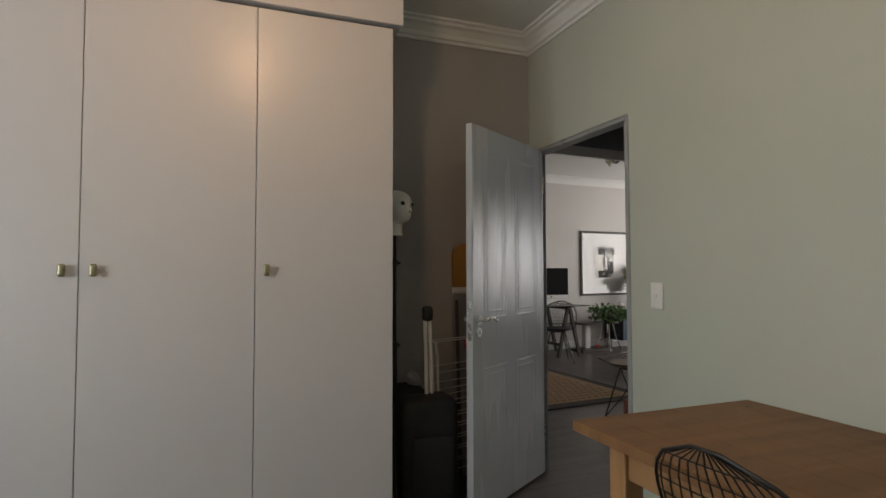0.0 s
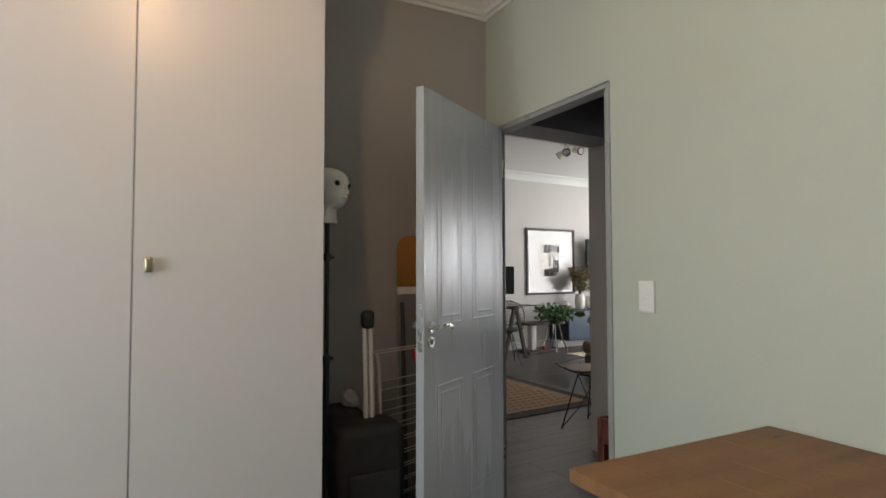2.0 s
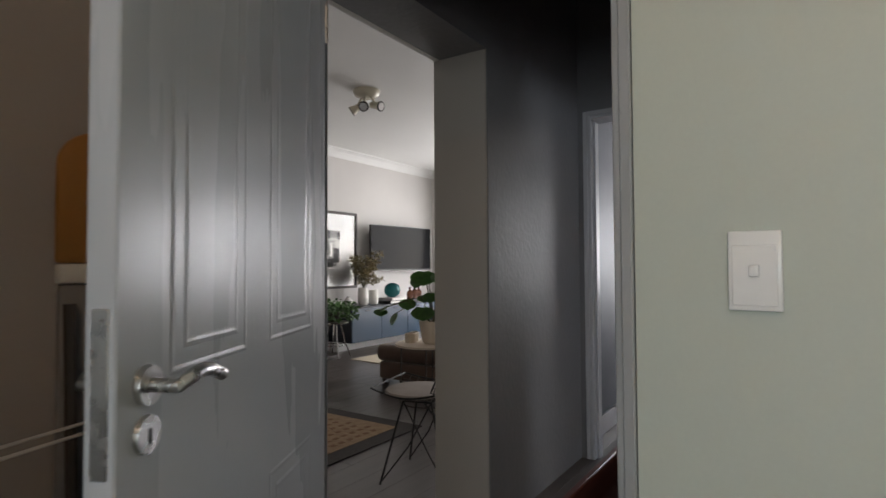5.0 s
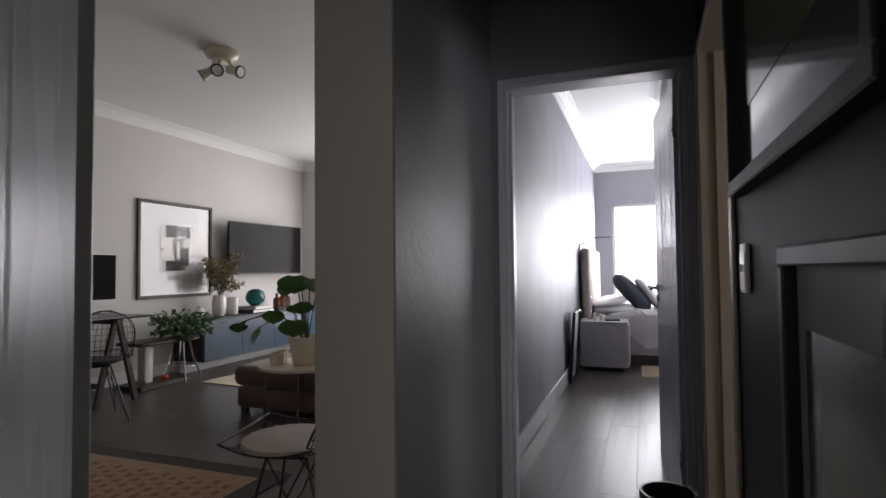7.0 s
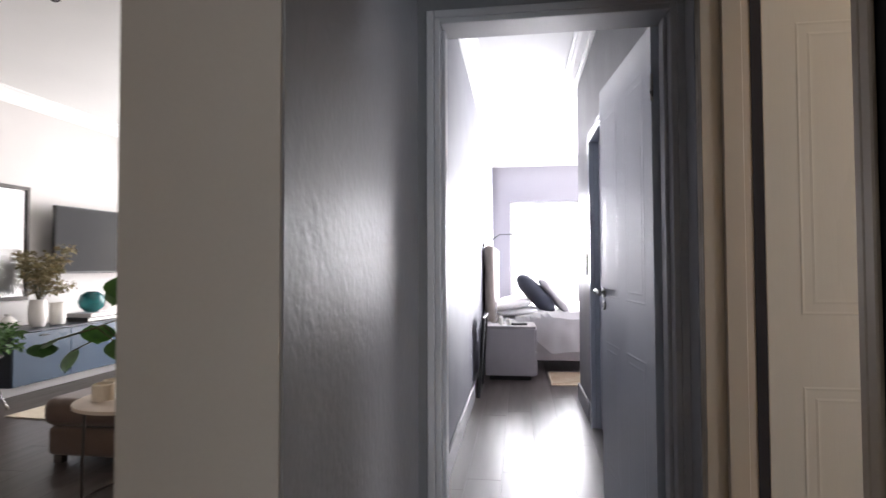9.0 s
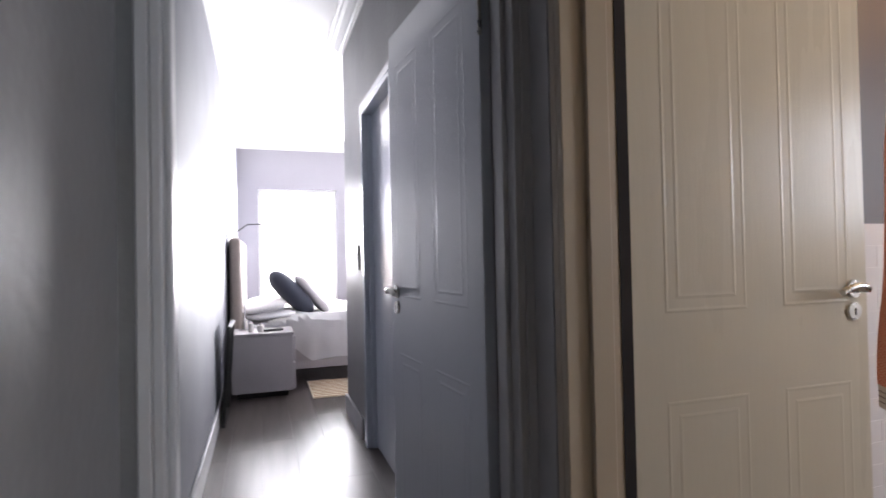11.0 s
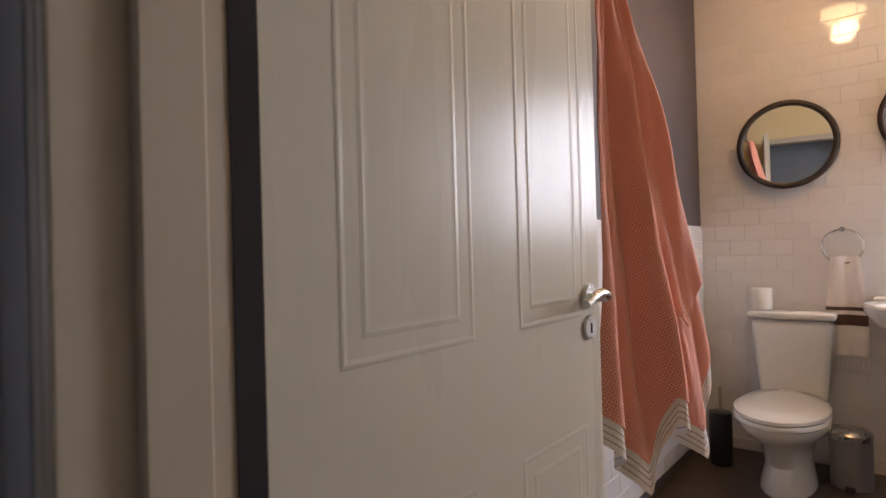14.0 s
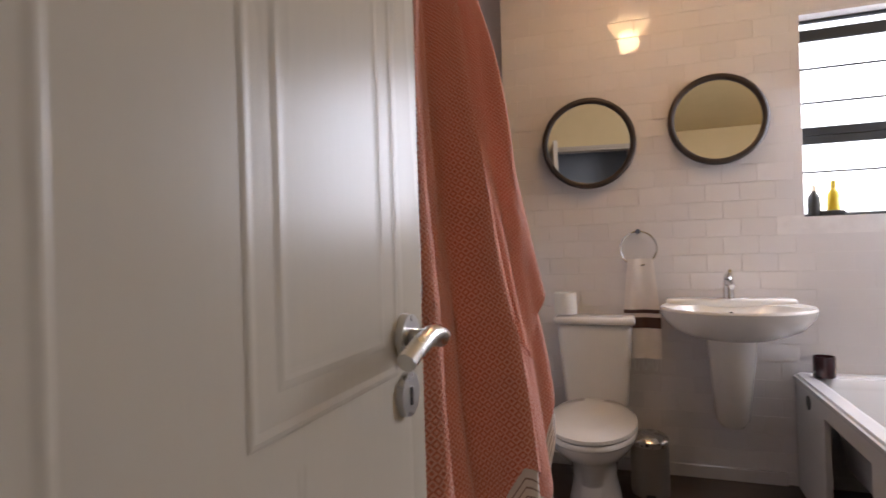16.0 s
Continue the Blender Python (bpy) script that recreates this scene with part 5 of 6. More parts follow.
for x in (0.07, 1.13):
    for y in (0.07, 1.09):
        bm = bmesh.new()
        box(bm, x - 0.025, x + 0.025, y - 0.025, y + 0.025, 0, 0.05, 0.003)
        part("foot", bm, M["dark_wood"], ob)
bm = bmesh.new()
box(bm, -0.17, 0.17, -0.12, 0.12, 0, 0.07, 0.03, 3)
one("folded_throw", bm, M["rug_pale"], "pale folded throw on brown ottoman", "throw", pose(5.75, 5.0, 0.386))
ob = thing("side_table", "round pale-topped side table with thin legs", "table", pose(4.83, 4.49, 0))
bm = bmesh.new()
lathe(bm, [(0.27, 0.478), (0.29, 0.482), (0.29, 0.498), (0.28, 0.502), (0.05, 0.502)], (0, 0, 0), 36)
part("tabletop", bm, M["table_white"], ob)
for i in range(4):
    c, s = math.cos(i * math.pi / 2 + 0.5), math.sin(i * math.pi / 2 + 0.5)
    bm = bmesh.new()
    tube(bm, [(0.24 * c, 0.24 * s, 0.478), (0.25 * c, 0.25 * s, 0.008)], 0.007, 8)
    part("leg", bm, M["dark_wood"], ob)
bm = bmesh.new()
tube(bm, [(0.25 * math.cos(i * 0.2618), 0.25 * math.sin(i * 0.2618), 0.012) for i in range(24)], 0.006, 6, True)
part("base_ring", bm, M["dark_wood"], ob)
ob = thing("potted_plant", "large-leaved green plant in a cream pot", "plant", pose(4.80, 4.42, 0.503))
bm = bmesh.new()
lathe(bm, [(0.085, 0), (0.10, 0.02), (0.125, 0.17), (0.125, 0.19), (0.11, 0.19), (0.10, 0.15)], (0, 0, 0), 28)
part("pot", bm, M["cream_pot"], ob)


def big_leaf(at, turn, size, tilt):
    bm = bmesh.new()
    rows = 7
    grid = []
    for i in range(rows + 1):
        f = i / rows
        w = size * 0.85 * math.sin(math.pi * min(1, f * 0.92 + 0.08)) ** 0.7
        grid.append([bm.verts.new((f * size - size * 0.1 * (abs(k) / 2), w * k / 2, -0.18 * size * f * f - 0.05 * size * abs(k) / 2)) for k in (-2, -1, 0, 1, 2)])
    for a, b in zip(grid, grid[1:]):
        for k in range(4):
            bm.faces.new((a[k], a[k + 1], b[k + 1], b[k]))
    bmesh.ops.solidify(bm, geom=bm.faces[:], thickness=0.0012)
    bmesh.ops.transform(bm, matrix=pose(*at, 0, tilt, turn), verts=bm.verts[:])
    return bm


for tip, turn, size, tilt in (((-0.05, 0.07, 0.60), 214, 0.22, 55), ((0.02, -0.02, 0.58), 262, 0.20, 48), ((-0.02, 0.14, 0.56), 165, 0.19, 52), ((-0.09, 0.05, 0.30), 214, 0.19, 72), ((-0.05, 0.0, 0.42), 190, 0.14, 66),
                              ((-0.14, 0.40, 0.30), 140, 0.13, 22), ((-0.17, 0.44, 0.28), 230, 0.12, 45), ((-0.08, 0.22, 0.36), 200, 0.15, 78), ((-0.10, 0.34, 0.24), 110, 0.18, 62), ((0.12, -0.04, 0.44), -20, 0.16, 30), ((0.06, 0.12, 0.40), 60, 0.15, 40), ((-0.02, -0.13, 0.42), -100, 0.17, 40)):
    bm = bmesh.new()
    tube(bm, [(0, 0, 0.15), (tip[0] * 0.5, tip[1] * 0.5, 0.20 + tip[2] * 0.55), tip], [0.005, 0.004, 0.003], 6)
    part("stem", bm, M["stem"], ob)
    part("leaf", big_leaf(tip, turn, size * 0.62, tilt), M["leaf"], ob)
for x, y, s in ((4.74, 4.62, 0.05), (4.83, 4.65, 0.04)):
    bm = bmesh.new()
    lathe(bm, [(s, 0), (s, 0.075), (s * 0.85, 0.08), (s * 0.85, 0.02)], (0, 0, 0), 20)
    one("candle_holder", bm, M["cream_pot"], "small cream candle holder on side table", "candle holder", pose(x, y, 0.503))


# rugs
def rug(label, m, wide, long, border, motif):
    ob = thing("rug", label, "rug", m)
    bm = bmesh.new()
    box(bm, 0, wide, 0, long, 0.001, 0.010, 0.002)
    part("border", bm, M["rug_dark"] if border else M["rug_pale"], ob, "dark woven border" if border else "")
    if border:
        bm = bmesh.new()
        box(bm, border, wide - border, border, long - border, 0.0101, 0.013, 0.001)
        part("field", bm, M["rug_tan"], ob, "tan woven field")
    bm = bmesh.new()
    if motif == "dots":
        nx, ny = 22, 24
        for i in range(nx):
            for j in range(ny):
                x, y = border + 0.08 + i * (wide - 2 * border - 0.16) / (nx - 1) + (0.04 if j % 2 else 0), border + 0.08 + j * (long - 2 * border - 0.16) / (ny - 1)
                if x < wide - border - 0.08:
                    box(bm, x - 0.020, x + 0.020, y - 0.016, y + 0.016, 0.0131, 0.0145, 0, 1)
    else:
        for i in range(12):
            box(bm, i * wide / 12 + 0.01, i * wide / 12 + 0.03, 0.01, long - 0.01, 0.0101, 0.0115)
    part("motif", bm, M["rug_mark"], ob, "", False)["kind"] = "stuff"
    return ob


rug("tan patterned rug with dark brown border", pose(2.15, 4.12, 0), 2.06, 2.5, 0.13, "dots")
bm = bmesh.new()
box(bm, 0, 1.5, 0, 1.1, 0.001, 0.011, 0.002)
one("rug", bm, M["rug_pale"], "small pale woven rug beside ottoman", "rug", pose(5.95, 5.42, 0, 0, 0, -4))

# ceiling spotlights
ob = thing("ceiling_spotlight", "aged ivory ceiling fitting with three spotlights", "lamp", pose(4.85, 5.21, 2.80))
bm = bmesh.new()
lathe(bm, [(0.125, -0.001), (0.125, -0.022), (0.11, -0.05), (0.06, -0.072), (0.02, -0.075)], (0, 0, 0), 32)
part("base", bm, M["spot"], ob)
for dx, dy, aim in ((-0.03, 0.075, (-0.45, 0.70, -0.55)), (-0.045, -0.01, (-0.75, -0.55, -0.45)), (0.02, -0.085, (-0.05, -1.0, -0.30))):
    bm = bmesh.new()
    tube(bm, [(dx * 0.5, dy * 0.5, -0.06), (dx, dy, -0.125)], 0.012, 8)
    part("arm", bm, M["spot"], ob)
    d = Vector(aim).normalized()
    p = Vector((dx, dy, -0.150))
    bm = bmesh.new()
    rod(bm, p - d * 0.045, p + d * 0.02, 0.030, 0.032, 20)
    rod(bm, p + d * 0.019, p + d * 0.075, 0.033, 0.047, 20)
    h = part("spot_head", bm, M["spot"], ob)
    bm = bmesh.new()
    rod(bm, p + d * 0.0755, p + d * 0.081, 0.048, 0.047, 20)
    part("rim", bm, M["black_plastic"], h, "dark ring")
    bm = bmesh.new()
    rod(bm, p + d * 0.0805, p + d * 0.083, 0.036, None, 20)
    part("lens", bm, M["chrome"], h, "silver reflector lens")

# ---- things: main bedroom ----
ob = thing("nightstand", "grey lacquered nightstand beside the bed", "nightstand", pose(7.83, 2.43, 0))
bm = bmesh.new()
box(bm, 0.008, 0.42, 0.008, 0.50, 0.05, 0.52, 0.004)
part("body", bm, M["nightstand"], ob)
bm = bmesh.new()
box(bm, 0, 0.43, 0, 0.51, 0.521, 0.545, 0.003)
part("top", bm, M["nightstand"], ob)
for z in (0.06, 0.29):
    bm = bmesh.new()
    box(bm, 0.02, 0.41, -0.012, 0.007, z, z + 0.22, 0.003)
    part("drawer", bm, M["nightstand"], ob)
bm = bmesh.new()
box(bm, 0.05, 0.38, 0.05, 0.46, 0.0, 0.0495)
part("plinth", bm, M["black_plastic"], ob)
ob = thing("bed", "upholstered grey bed with high headboard", "bed", pose(8.36, 0.90, 0))
bm = bmesh.new()
box(bm, 0, 1.66, 0, 1.94, 0.12, 0.34, 0.02, 2)
part("base", bm, M["lilac_fabric"], ob)
bm = bmesh.new()
box(bm, -0.04, 1.70, 1.965, 2.065, 0.10, 1.375, 0.04, 4)
part("headboard", bm, M["taupe_fabric"], ob, "tall padded headboard")
bm = bmesh.new()
box(bm, 0.01, 1.65, 0.02, 1.90, 0.341, 0.56, 0.05, 3)
part("mattress", bm, M["linen"], ob)
for x in (0.06, 1.6):
    for y in (0.06, 1.86):
        bm = bmesh.new()
        box(bm, x - 0.03, x + 0.03, y - 0.03, y + 0.03, 0, 0.12)
        part("foot", bm, M["dark_wood"], ob)
bm = bmesh.new()
N = 44
rows = []
for i in range(N + 1):
    row = []
    for j in range(N + 1):
        y = 0.95 + 1.68 * j / N
        hang = 0.05 + 0.36 * min(1, (2.66 - y) / 0.42)
        s = -hang + (2.0 + hang) * i / N
        x = 8.36 + min(max(s, 0.0), 1.66) + (-0.03 if s < 0 else 0.03 if s > 1.66 else 0)
        z = 0.60 - max(0, -s) * 0.95 - max(0, s - 1.66) * 0.95
        k = noise.noise(Vector((s * 4, y * 3.2, 0.3)))
        z += 0.035 * k + (0.05 * math.sin(min(1, (y - 0.95) / 1.68) * math.pi) if 0 < s < 1.66 else 0) + 0.016 * noise.noise(Vector((s * 11, y * 9, 4.3)))
        x += 0.05 * noise.noise(Vector((y * 6, s * 4, 2.0))) - 0.03 if s < 0.02 else 0
        row.append(bm.verts.new((x, y, max(0.18, z))))
    rows.append(row)
for a, b in zip(rows, rows[1:]):
    for j in range(N):
        bm.faces.new((a[j], a[j + 1], b[j + 1], b[j]))
bmesh.ops.solidify(bm, geom=bm.faces[:], thickness=0.02)
one("duvet", bm, M["linen"], "rumpled white duvet spread over the bed", "duvet")


def pillow(label, m, w, h, d, mat):
    bm = bmesh.new()
    bmesh.ops.create_uvsphere(bm, u_segments=28, v_segments=14, radius=1)
    for v in bm.verts:
        x, y, z = v.co
        e = 0.52
        sx, sz = math.copysign(abs(x) ** e, x), math.copysign(abs(z) ** e, z)
        puff = math.copysign(abs(y) ** 0.7, y) * (0.65 + 0.35 * (1 - max(abs(x), abs(z)) ** 3))
        crease = 1 + 0.04 * math.sin(9 * sx + 4 * sz) + 0.03 * math.sin(13 * sz - 5 * sx)
        v.co = (w / 2 * sx, d / 2 * puff * crease, h / 2 * sz)
    return one("pillow", bm, M[mat], label, "pillow", m, "pillows")


for x in (8.78, 9.58):
    pillow("plump white pillow lying on the bed", pose(x, 2.60, 0.622, 88, 0, 0), 0.70, 0.50, 0.10, "linen")
    pillow("plump white pillow leaning on the headboard", pose(x, 2.66, 0.702, 80, 0, 0), 0.70, 0.42, 0.10, "linen")
pillow("dark slate cushion leaning on white pillows", pose(8.82, 2.40, 0.825, -44, 0, 0), 0.54, 0.58, 0.20, "navy_fabric")
pillow("pale grey cushion leaning on dark cushion", pose(8.86, 2.19, 0.80, -40, 0, 0), 0.48, 0.50, 0.12, "lilac_fabric")
framed("leaning_picture", "pale backed framed picture leaning on charcoal wall", pose(7.08, 2.965, 0.002, 4, 0, 0), 0.50, 0.70, 0.02, 0.03, M["black_plastic"], M["picture_pale"], False)
for x, y, r, h in ((7.96, 2.78, 0.022, 0.10), (7.93, 2.70, 0.028, 0.075)):
    bm = bmesh.new()
    lathe(bm, [(r, 0), (r, h * 0.75), (r * 0.5, h * 0.85), (r * 0.5, h)], (0, 0, 0), 16)
    one("lotion_bottle", bm, M["ceramic"], "small white bottle on grey nightstand", "bottle", pose(x, y, 0.546), "bottles on the nightstand")
bm = bmesh.new()
box(bm, -0.06, 0.06, -0.08, 0.08, 0, 0.018, 0.002)
one("book", bm, M["black_plastic"], "small dark book on grey nightstand", "book", pose(8.0, 2.60, 0.546, 0, 0, 10))
ob = thing("wall_lamp", "thin dark reading lamp arm above headboard", "lamp", pose(8.42, 2.985, 1.42))
bm = bmesh.new()
tube(bm, [(0, 0, 0), (0, -0.10, 0.02), (0.02, -0.18, 0.08), (0.06, -0.36, 0.085)], 0.006, 6)
part("arm", bm, M["black_metal"], ob)
bm = bmesh.new()
rod(bm, (0, 0.004, -0.03), (0, -0.012, -0.03), 0.035, None, 16)
part("base", bm, M["black_metal"], ob)
ob = thing("table_mirror", "small round chrome mirror on grey nightstand", "mirror", pose(8.10, 2.82, 0.546))
bm = bmesh.new()
tube(bm, [(0.075 * math.cos(i * 0.2618), 0.01, 0.17 + 0.085 * math.sin(i * 0.2618)) for i in range(24)], 0.006, 6, True)
part("rim", bm, M["chrome"], ob)
bm = bmesh.new()
rod(bm, (0, 0.01, 0), (0, 0.01, 0.09), 0.006, None, 8)
lathe(bm, [(0.05, 0), (0.05, 0.008), (0.01, 0.012)], (0, 0.01, 0), 20)
part("stand", bm, M["chrome"], ob)
rug("pale striped woven rug beside the bed", pose(7.65, 0.95, 0), 0.68, 1.34, 0, "stripes")
wall_switch("dark light switch panel on charcoal wall", pose(6.56, MS, 1.16, 0, 0, 180), 0.07, 0.16, 2)

# ---- things: bathroom ----
def round_mirror(x, z, r, yaw, lean):
    ob = thing("round_mirror", "round mirror with dark bronze rim on white tiles", "mirror", pose(x, BS + 0.004 + r * math.sin(radians(abs(yaw) + abs(lean))), z, lean, 0, yaw), "round mirrors")
    bm = bmesh.new()
    tube(bm, [((r - 0.012) * math.cos(i * math.pi / 30), 0.012, (r - 0.012) * math.sin(i * math.pi / 30)) for i in range(60)], 0.0155, 10, True)
    part("rim", bm, M["mirror_rim"], ob)
    bm = bmesh.new()
    rod(bm, (0, 0.002, 0), (0, 0.010, 0), r - 0.014, None, 60)
    part("mirror_glass", bm, M["mirror"], ob, "", False)


round_mirror(4.047, 1.655, 0.228, 5.2, -1.0)
round_mirror(3.452, 1.718, 0.216, 0, 3.0)

ob = thing("toilet", "white close-coupled ceramic toilet with closed lid", "toilet", pose(4.035, BS, 0))
bm = bmesh.new()
box(bm, -0.178, 0.178, 0.02, 0.185, 0.348, 0.752, 0.035, 4)
for v in bm.verts:
    v.co.x *= 0.84 + 0.16 * (v.co.z - 0.40) / 0.35
part("cistern", bm, M["ceramic"], ob)
bm = bmesh.new()
box(bm, -0.190, 0.190, 0.012, 0.198, 0.754, 0.790, 0.014, 3)
part("cistern_lid", bm, M["ceramic"], ob)
bm = bmesh.new()
rod(bm, (0, 0.10, 0.790), (0, 0.10, 0.797), 0.02, None, 20)
part("flush_button", bm, M["chrome"], ob)


def oval(bm, rows_, seg=36):
    """Stacked ovals of (z, half width, y of the back, y of the front)."""
    rings = []
    for z, w, y0, y1 in rows_:
        ring = []
        for i in range(seg):
            a = 2 * math.pi * i / seg
            c, s = math.cos(a), math.sin(a)
            yy = (y0 + y1) / 2 + (y1 - y0) / 2 * s
            ring.append(bm.verts.new((w * math.copysign(abs(c) ** (0.75 if s < 0 else 1.0), c), yy, z)))
        rings.append(ring)
    for a, b in zip(rings, rings[1:]):
        for i in range(seg):
            bm.faces.new((a[i], a[(i + 1) % seg], b[(i + 1) % seg], b[i]))
    bm.faces.new(rings[0][::-1])
    bm.faces.new(rings[-1])


bm = bmesh.new()
oval(bm, [(0.0, 0.115, 0.10, 0.60), (0.03, 0.11, 0.10, 0.60), (0.12, 0.095, 0.10, 0.55), (0.22, 0.115, 0.08, 0.60), (0.28, 0.165, 0.06, 0.72), (0.32, 0.184, 0.06, 0.765), (0.345, 0.186, 0.06, 0.77)])
part("bowl", bm, M["ceramic"], ob)
bm = bmesh.new()
oval(bm, [(0.346, 0.185, 0.19, 0.775), (0.352, 0.190, 0.19, 0.78), (0.365, 0.190, 0.19, 0.78), (0.371, 0.186, 0.19, 0.776)])
part("seat", bm, M["ceramic"], ob)
bm = bmesh.new()
oval(bm, [(0.373, 0.184, 0.19, 0.774), (0.378, 0.189, 0.19, 0.779), (0.392, 0.188, 0.19, 0.778), (0.404, 0.167, 0.20, 0.75), (0.408, 0.10, 0.26, 0.66)])
part("lid", bm, M["ceramic"], ob)
bm = bmesh.new()
lathe(bm, [(0.02, 0), (0.052, 0), (0.055, 0.01), (0.055, 0.10), (0.05, 0.108), (0.02, 0.108)], (0, 0, 0), 24)
one("toilet_roll", bm, M["paper_roll"], "white toilet roll standing on cistern", "toilet roll", pose(4.175, BS + 0.105, 0.797))

ob = thing("wash_basin", "white wall-hung ceramic basin with half pedestal", "basin", pose(3.435, BS, 0.032))
bm = bmesh.new()
oval(bm, [(0.665, 0.10, 0.03, 0.26), (0.69, 0.18, 0.02, 0.40), (0.73, 0.26, 0.01, 0.47), (0.78, 0.298, 0.002, 0.505), (0.812, 0.305, 0.0, 0.515), (0.822, 0.30, 0.004, 0.508), (0.816, 0.262, 0.12, 0.475), (0.76, 0.21, 0.15, 0.42), (0.71, 0.10, 0.20, 0.34)])
part("bowl", bm, M["ceramic"], ob)
bm = bmesh.new()
box(bm, -0.27, 0.27, 0.002, 0.13, 0.80, 0.842, 0.015, 3)
part("tap_ledge", bm, M["ceramic"], ob)
bm = bmesh.new()
oval(bm, [(0.255, 0.050, 0.02, 0.15), (0.29, 0.072, 0.01, 0.18), (0.50, 0.09, 0.003, 0.23), (0.66, 0.105, 0.003, 0.26), (0.70, 0.11, 0.003, 0.27)])
part("half_pedestal", bm, M["ceramic"], ob)
bm = bmesh.new()
rod(bm, (0, 0.145, 0.775), (0, 0.150, 0.777), 0.011, None, 14)
part("overflow", bm, M["ink"], ob, "dark overflow hole")
ob = thing("basin_tap", "chrome mixer tap on the basin", "tap", pose(3.435, BS + 0.09, 0.875))
bm = bmesh.new()
rod(bm, (0, 0, 0), (0, 0, 0.085), 0.024, 0.021, 18)
part("tap_body", bm, M["chrome"], ob)
bm = bmesh.new()
tube(bm, [(0, 0, 0.06), (0, 0.06, 0.075), (0, 0.105, 0.06)], [0.016, 0.014, 0.012], 10)
part("spout", bm, M["chrome"], ob)
bm = bmesh.new()
tube(bm, [(0, 0, 0.085), (0, 0.0, 0.10), (0, 0.06, 0.128)], [0.021, 0.018, 0.008], 10)
part("tap_lever", bm, M["chrome"], ob)

ob = thing("towel_ring", "chrome towel ring on white tiles", "towel ring", pose(3.822, BS, 1.20))
bm = bmesh.new()
rod(bm, (0, 0, 0), (0, 0.035, 0), 0.016, 0.012, 16)
part("mount", bm, M["chrome"], ob)
bm = bmesh.new()
tube(bm, [(0.085 * math.cos(i * 0.2244), 0.03, -0.085 + 0.085 * math.sin(i * 0.2244)) for i in range(28)], 0.005, 8, True)
part("ring", bm, M["chrome"], ob)


def cloth_sheet(nx, nz, fn, thick=0.004, wide=0.9):
    bm = bmesh.new()
    layer = bm.loops.layers.uv.new("UVMap")
    g = [[bm.verts.new(fn(i / nx, j / nz)) for j in range(nz + 1)] for i in range(nx + 1)]
    for i in range(nx):
        for j in range(nz):
            face = bm.faces.new((g[i][j], g[i + 1][j], g[i + 1][j + 1], g[i][j + 1]))
            for loop, (a, b) in zip(face.loops, ((i, j), (i + 1, j), (i + 1, j + 1), (i, j + 1))):
                loop[layer].uv = (wide * a / nx, g[a][b].co.z)
    bmesh.ops.recalc_face_normals(bm, faces=bm.faces[:])
    bmesh.ops.solidify(bm, geom=bm.faces[:], thickness=thick)
    bmesh.ops.recalc_face_normals(bm, faces=bm.faces[:])
    return bm


def hand(s, t, z0, z1, lift=0.0):
    z = z0 + (z1 - z0) * t
    w = 0.060 + 0.028 * min(1, (1.06 - z) / 0.30)
    return (3.815 - w + 2 * w * s, BS + 0.036 + lift + 0.010 * math.sin(s * 9 + 1) + 0.006 * math.sin(z * 14), z)


ob = thing("hand_towel", "white hand towel with brown stripes on ring", "towel")
part("cloth", cloth_sheet(16, 24, lambda s, t: hand(s, t, 0.575, 1.065)), M["towel_white"], ob)
for z0, z1 in ((0.795, 0.813), (0.722, 0.775)):
    part("stripe", cloth_sheet(16, 2, lambda s, t: hand(s, t, z0, z1, 0.004)), M["towel_brown"], ob, "brown stripe")
for i in range(14):
    s = (i + 0.5) / 14
    bm = bmesh.new()
    a = hand(s, 0, 0.576, 1.0)
    tube(bm, [a, (a[0] + 0.004 * math.sin(i * 2.3), a[1] + 0.004, 0.545), (a[0] + 0.008 * math.sin(i * 1.7), a[1] + 0.002, 0.515)], 0.003, 4)
    part("fringe", bm, M["linen"], ob)

ob = thing("pedal_bin", "small brushed steel pedal bin beside the toilet", "bin", pose(3.80, BS + 0.24, 0))
bm = bmesh.new()
lathe(bm, [(0.082, 0), (0.084, 0.02), (0.084, 0.225)], (0, 0, 0), 30)
part("bin_body", bm, M["bin_steel"], ob)
bm = bmesh.new()
lathe(bm, [(0.086, 0.226), (0.087, 0.25), (0.07, 0.268), (0.02, 0.275)], (0, 0, 0), 30)
part("lid", bm, M["steel"], ob)
bm = bmesh.new()
box(bm, -0.02, 0.02, 0.08, 0.115, 0.012, 0.022, 0.003)
part("pedal", bm, M["black_plastic"], ob)
ob = thing("toilet_brush", "black toilet brush holder with brass handle", "toilet brush", pose(4.34, BS + 0.30, 0))
bm = bmesh.new()
lathe(bm, [(0.05, 0), (0.055, 0.01), (0.055, 0.27), (0.045, 0.275)], (0, 0, 0), 20)
part("holder", bm, M["black_plastic"], ob)
bm = bmesh.new()
rod(bm, (0, 0, 0.27), (0, 0, 0.40), 0.007, None, 10)
part("handle", bm, M["brass"], ob)

# bath tub with panel
ob = thing("bath_tub", "white acrylic bath tub with open white side panel", "bath tub", pose(BW, BS, 0))
TX, TY, TZ = 0.83, 1.72, 0.53
bm = bmesh.new()
rings = []
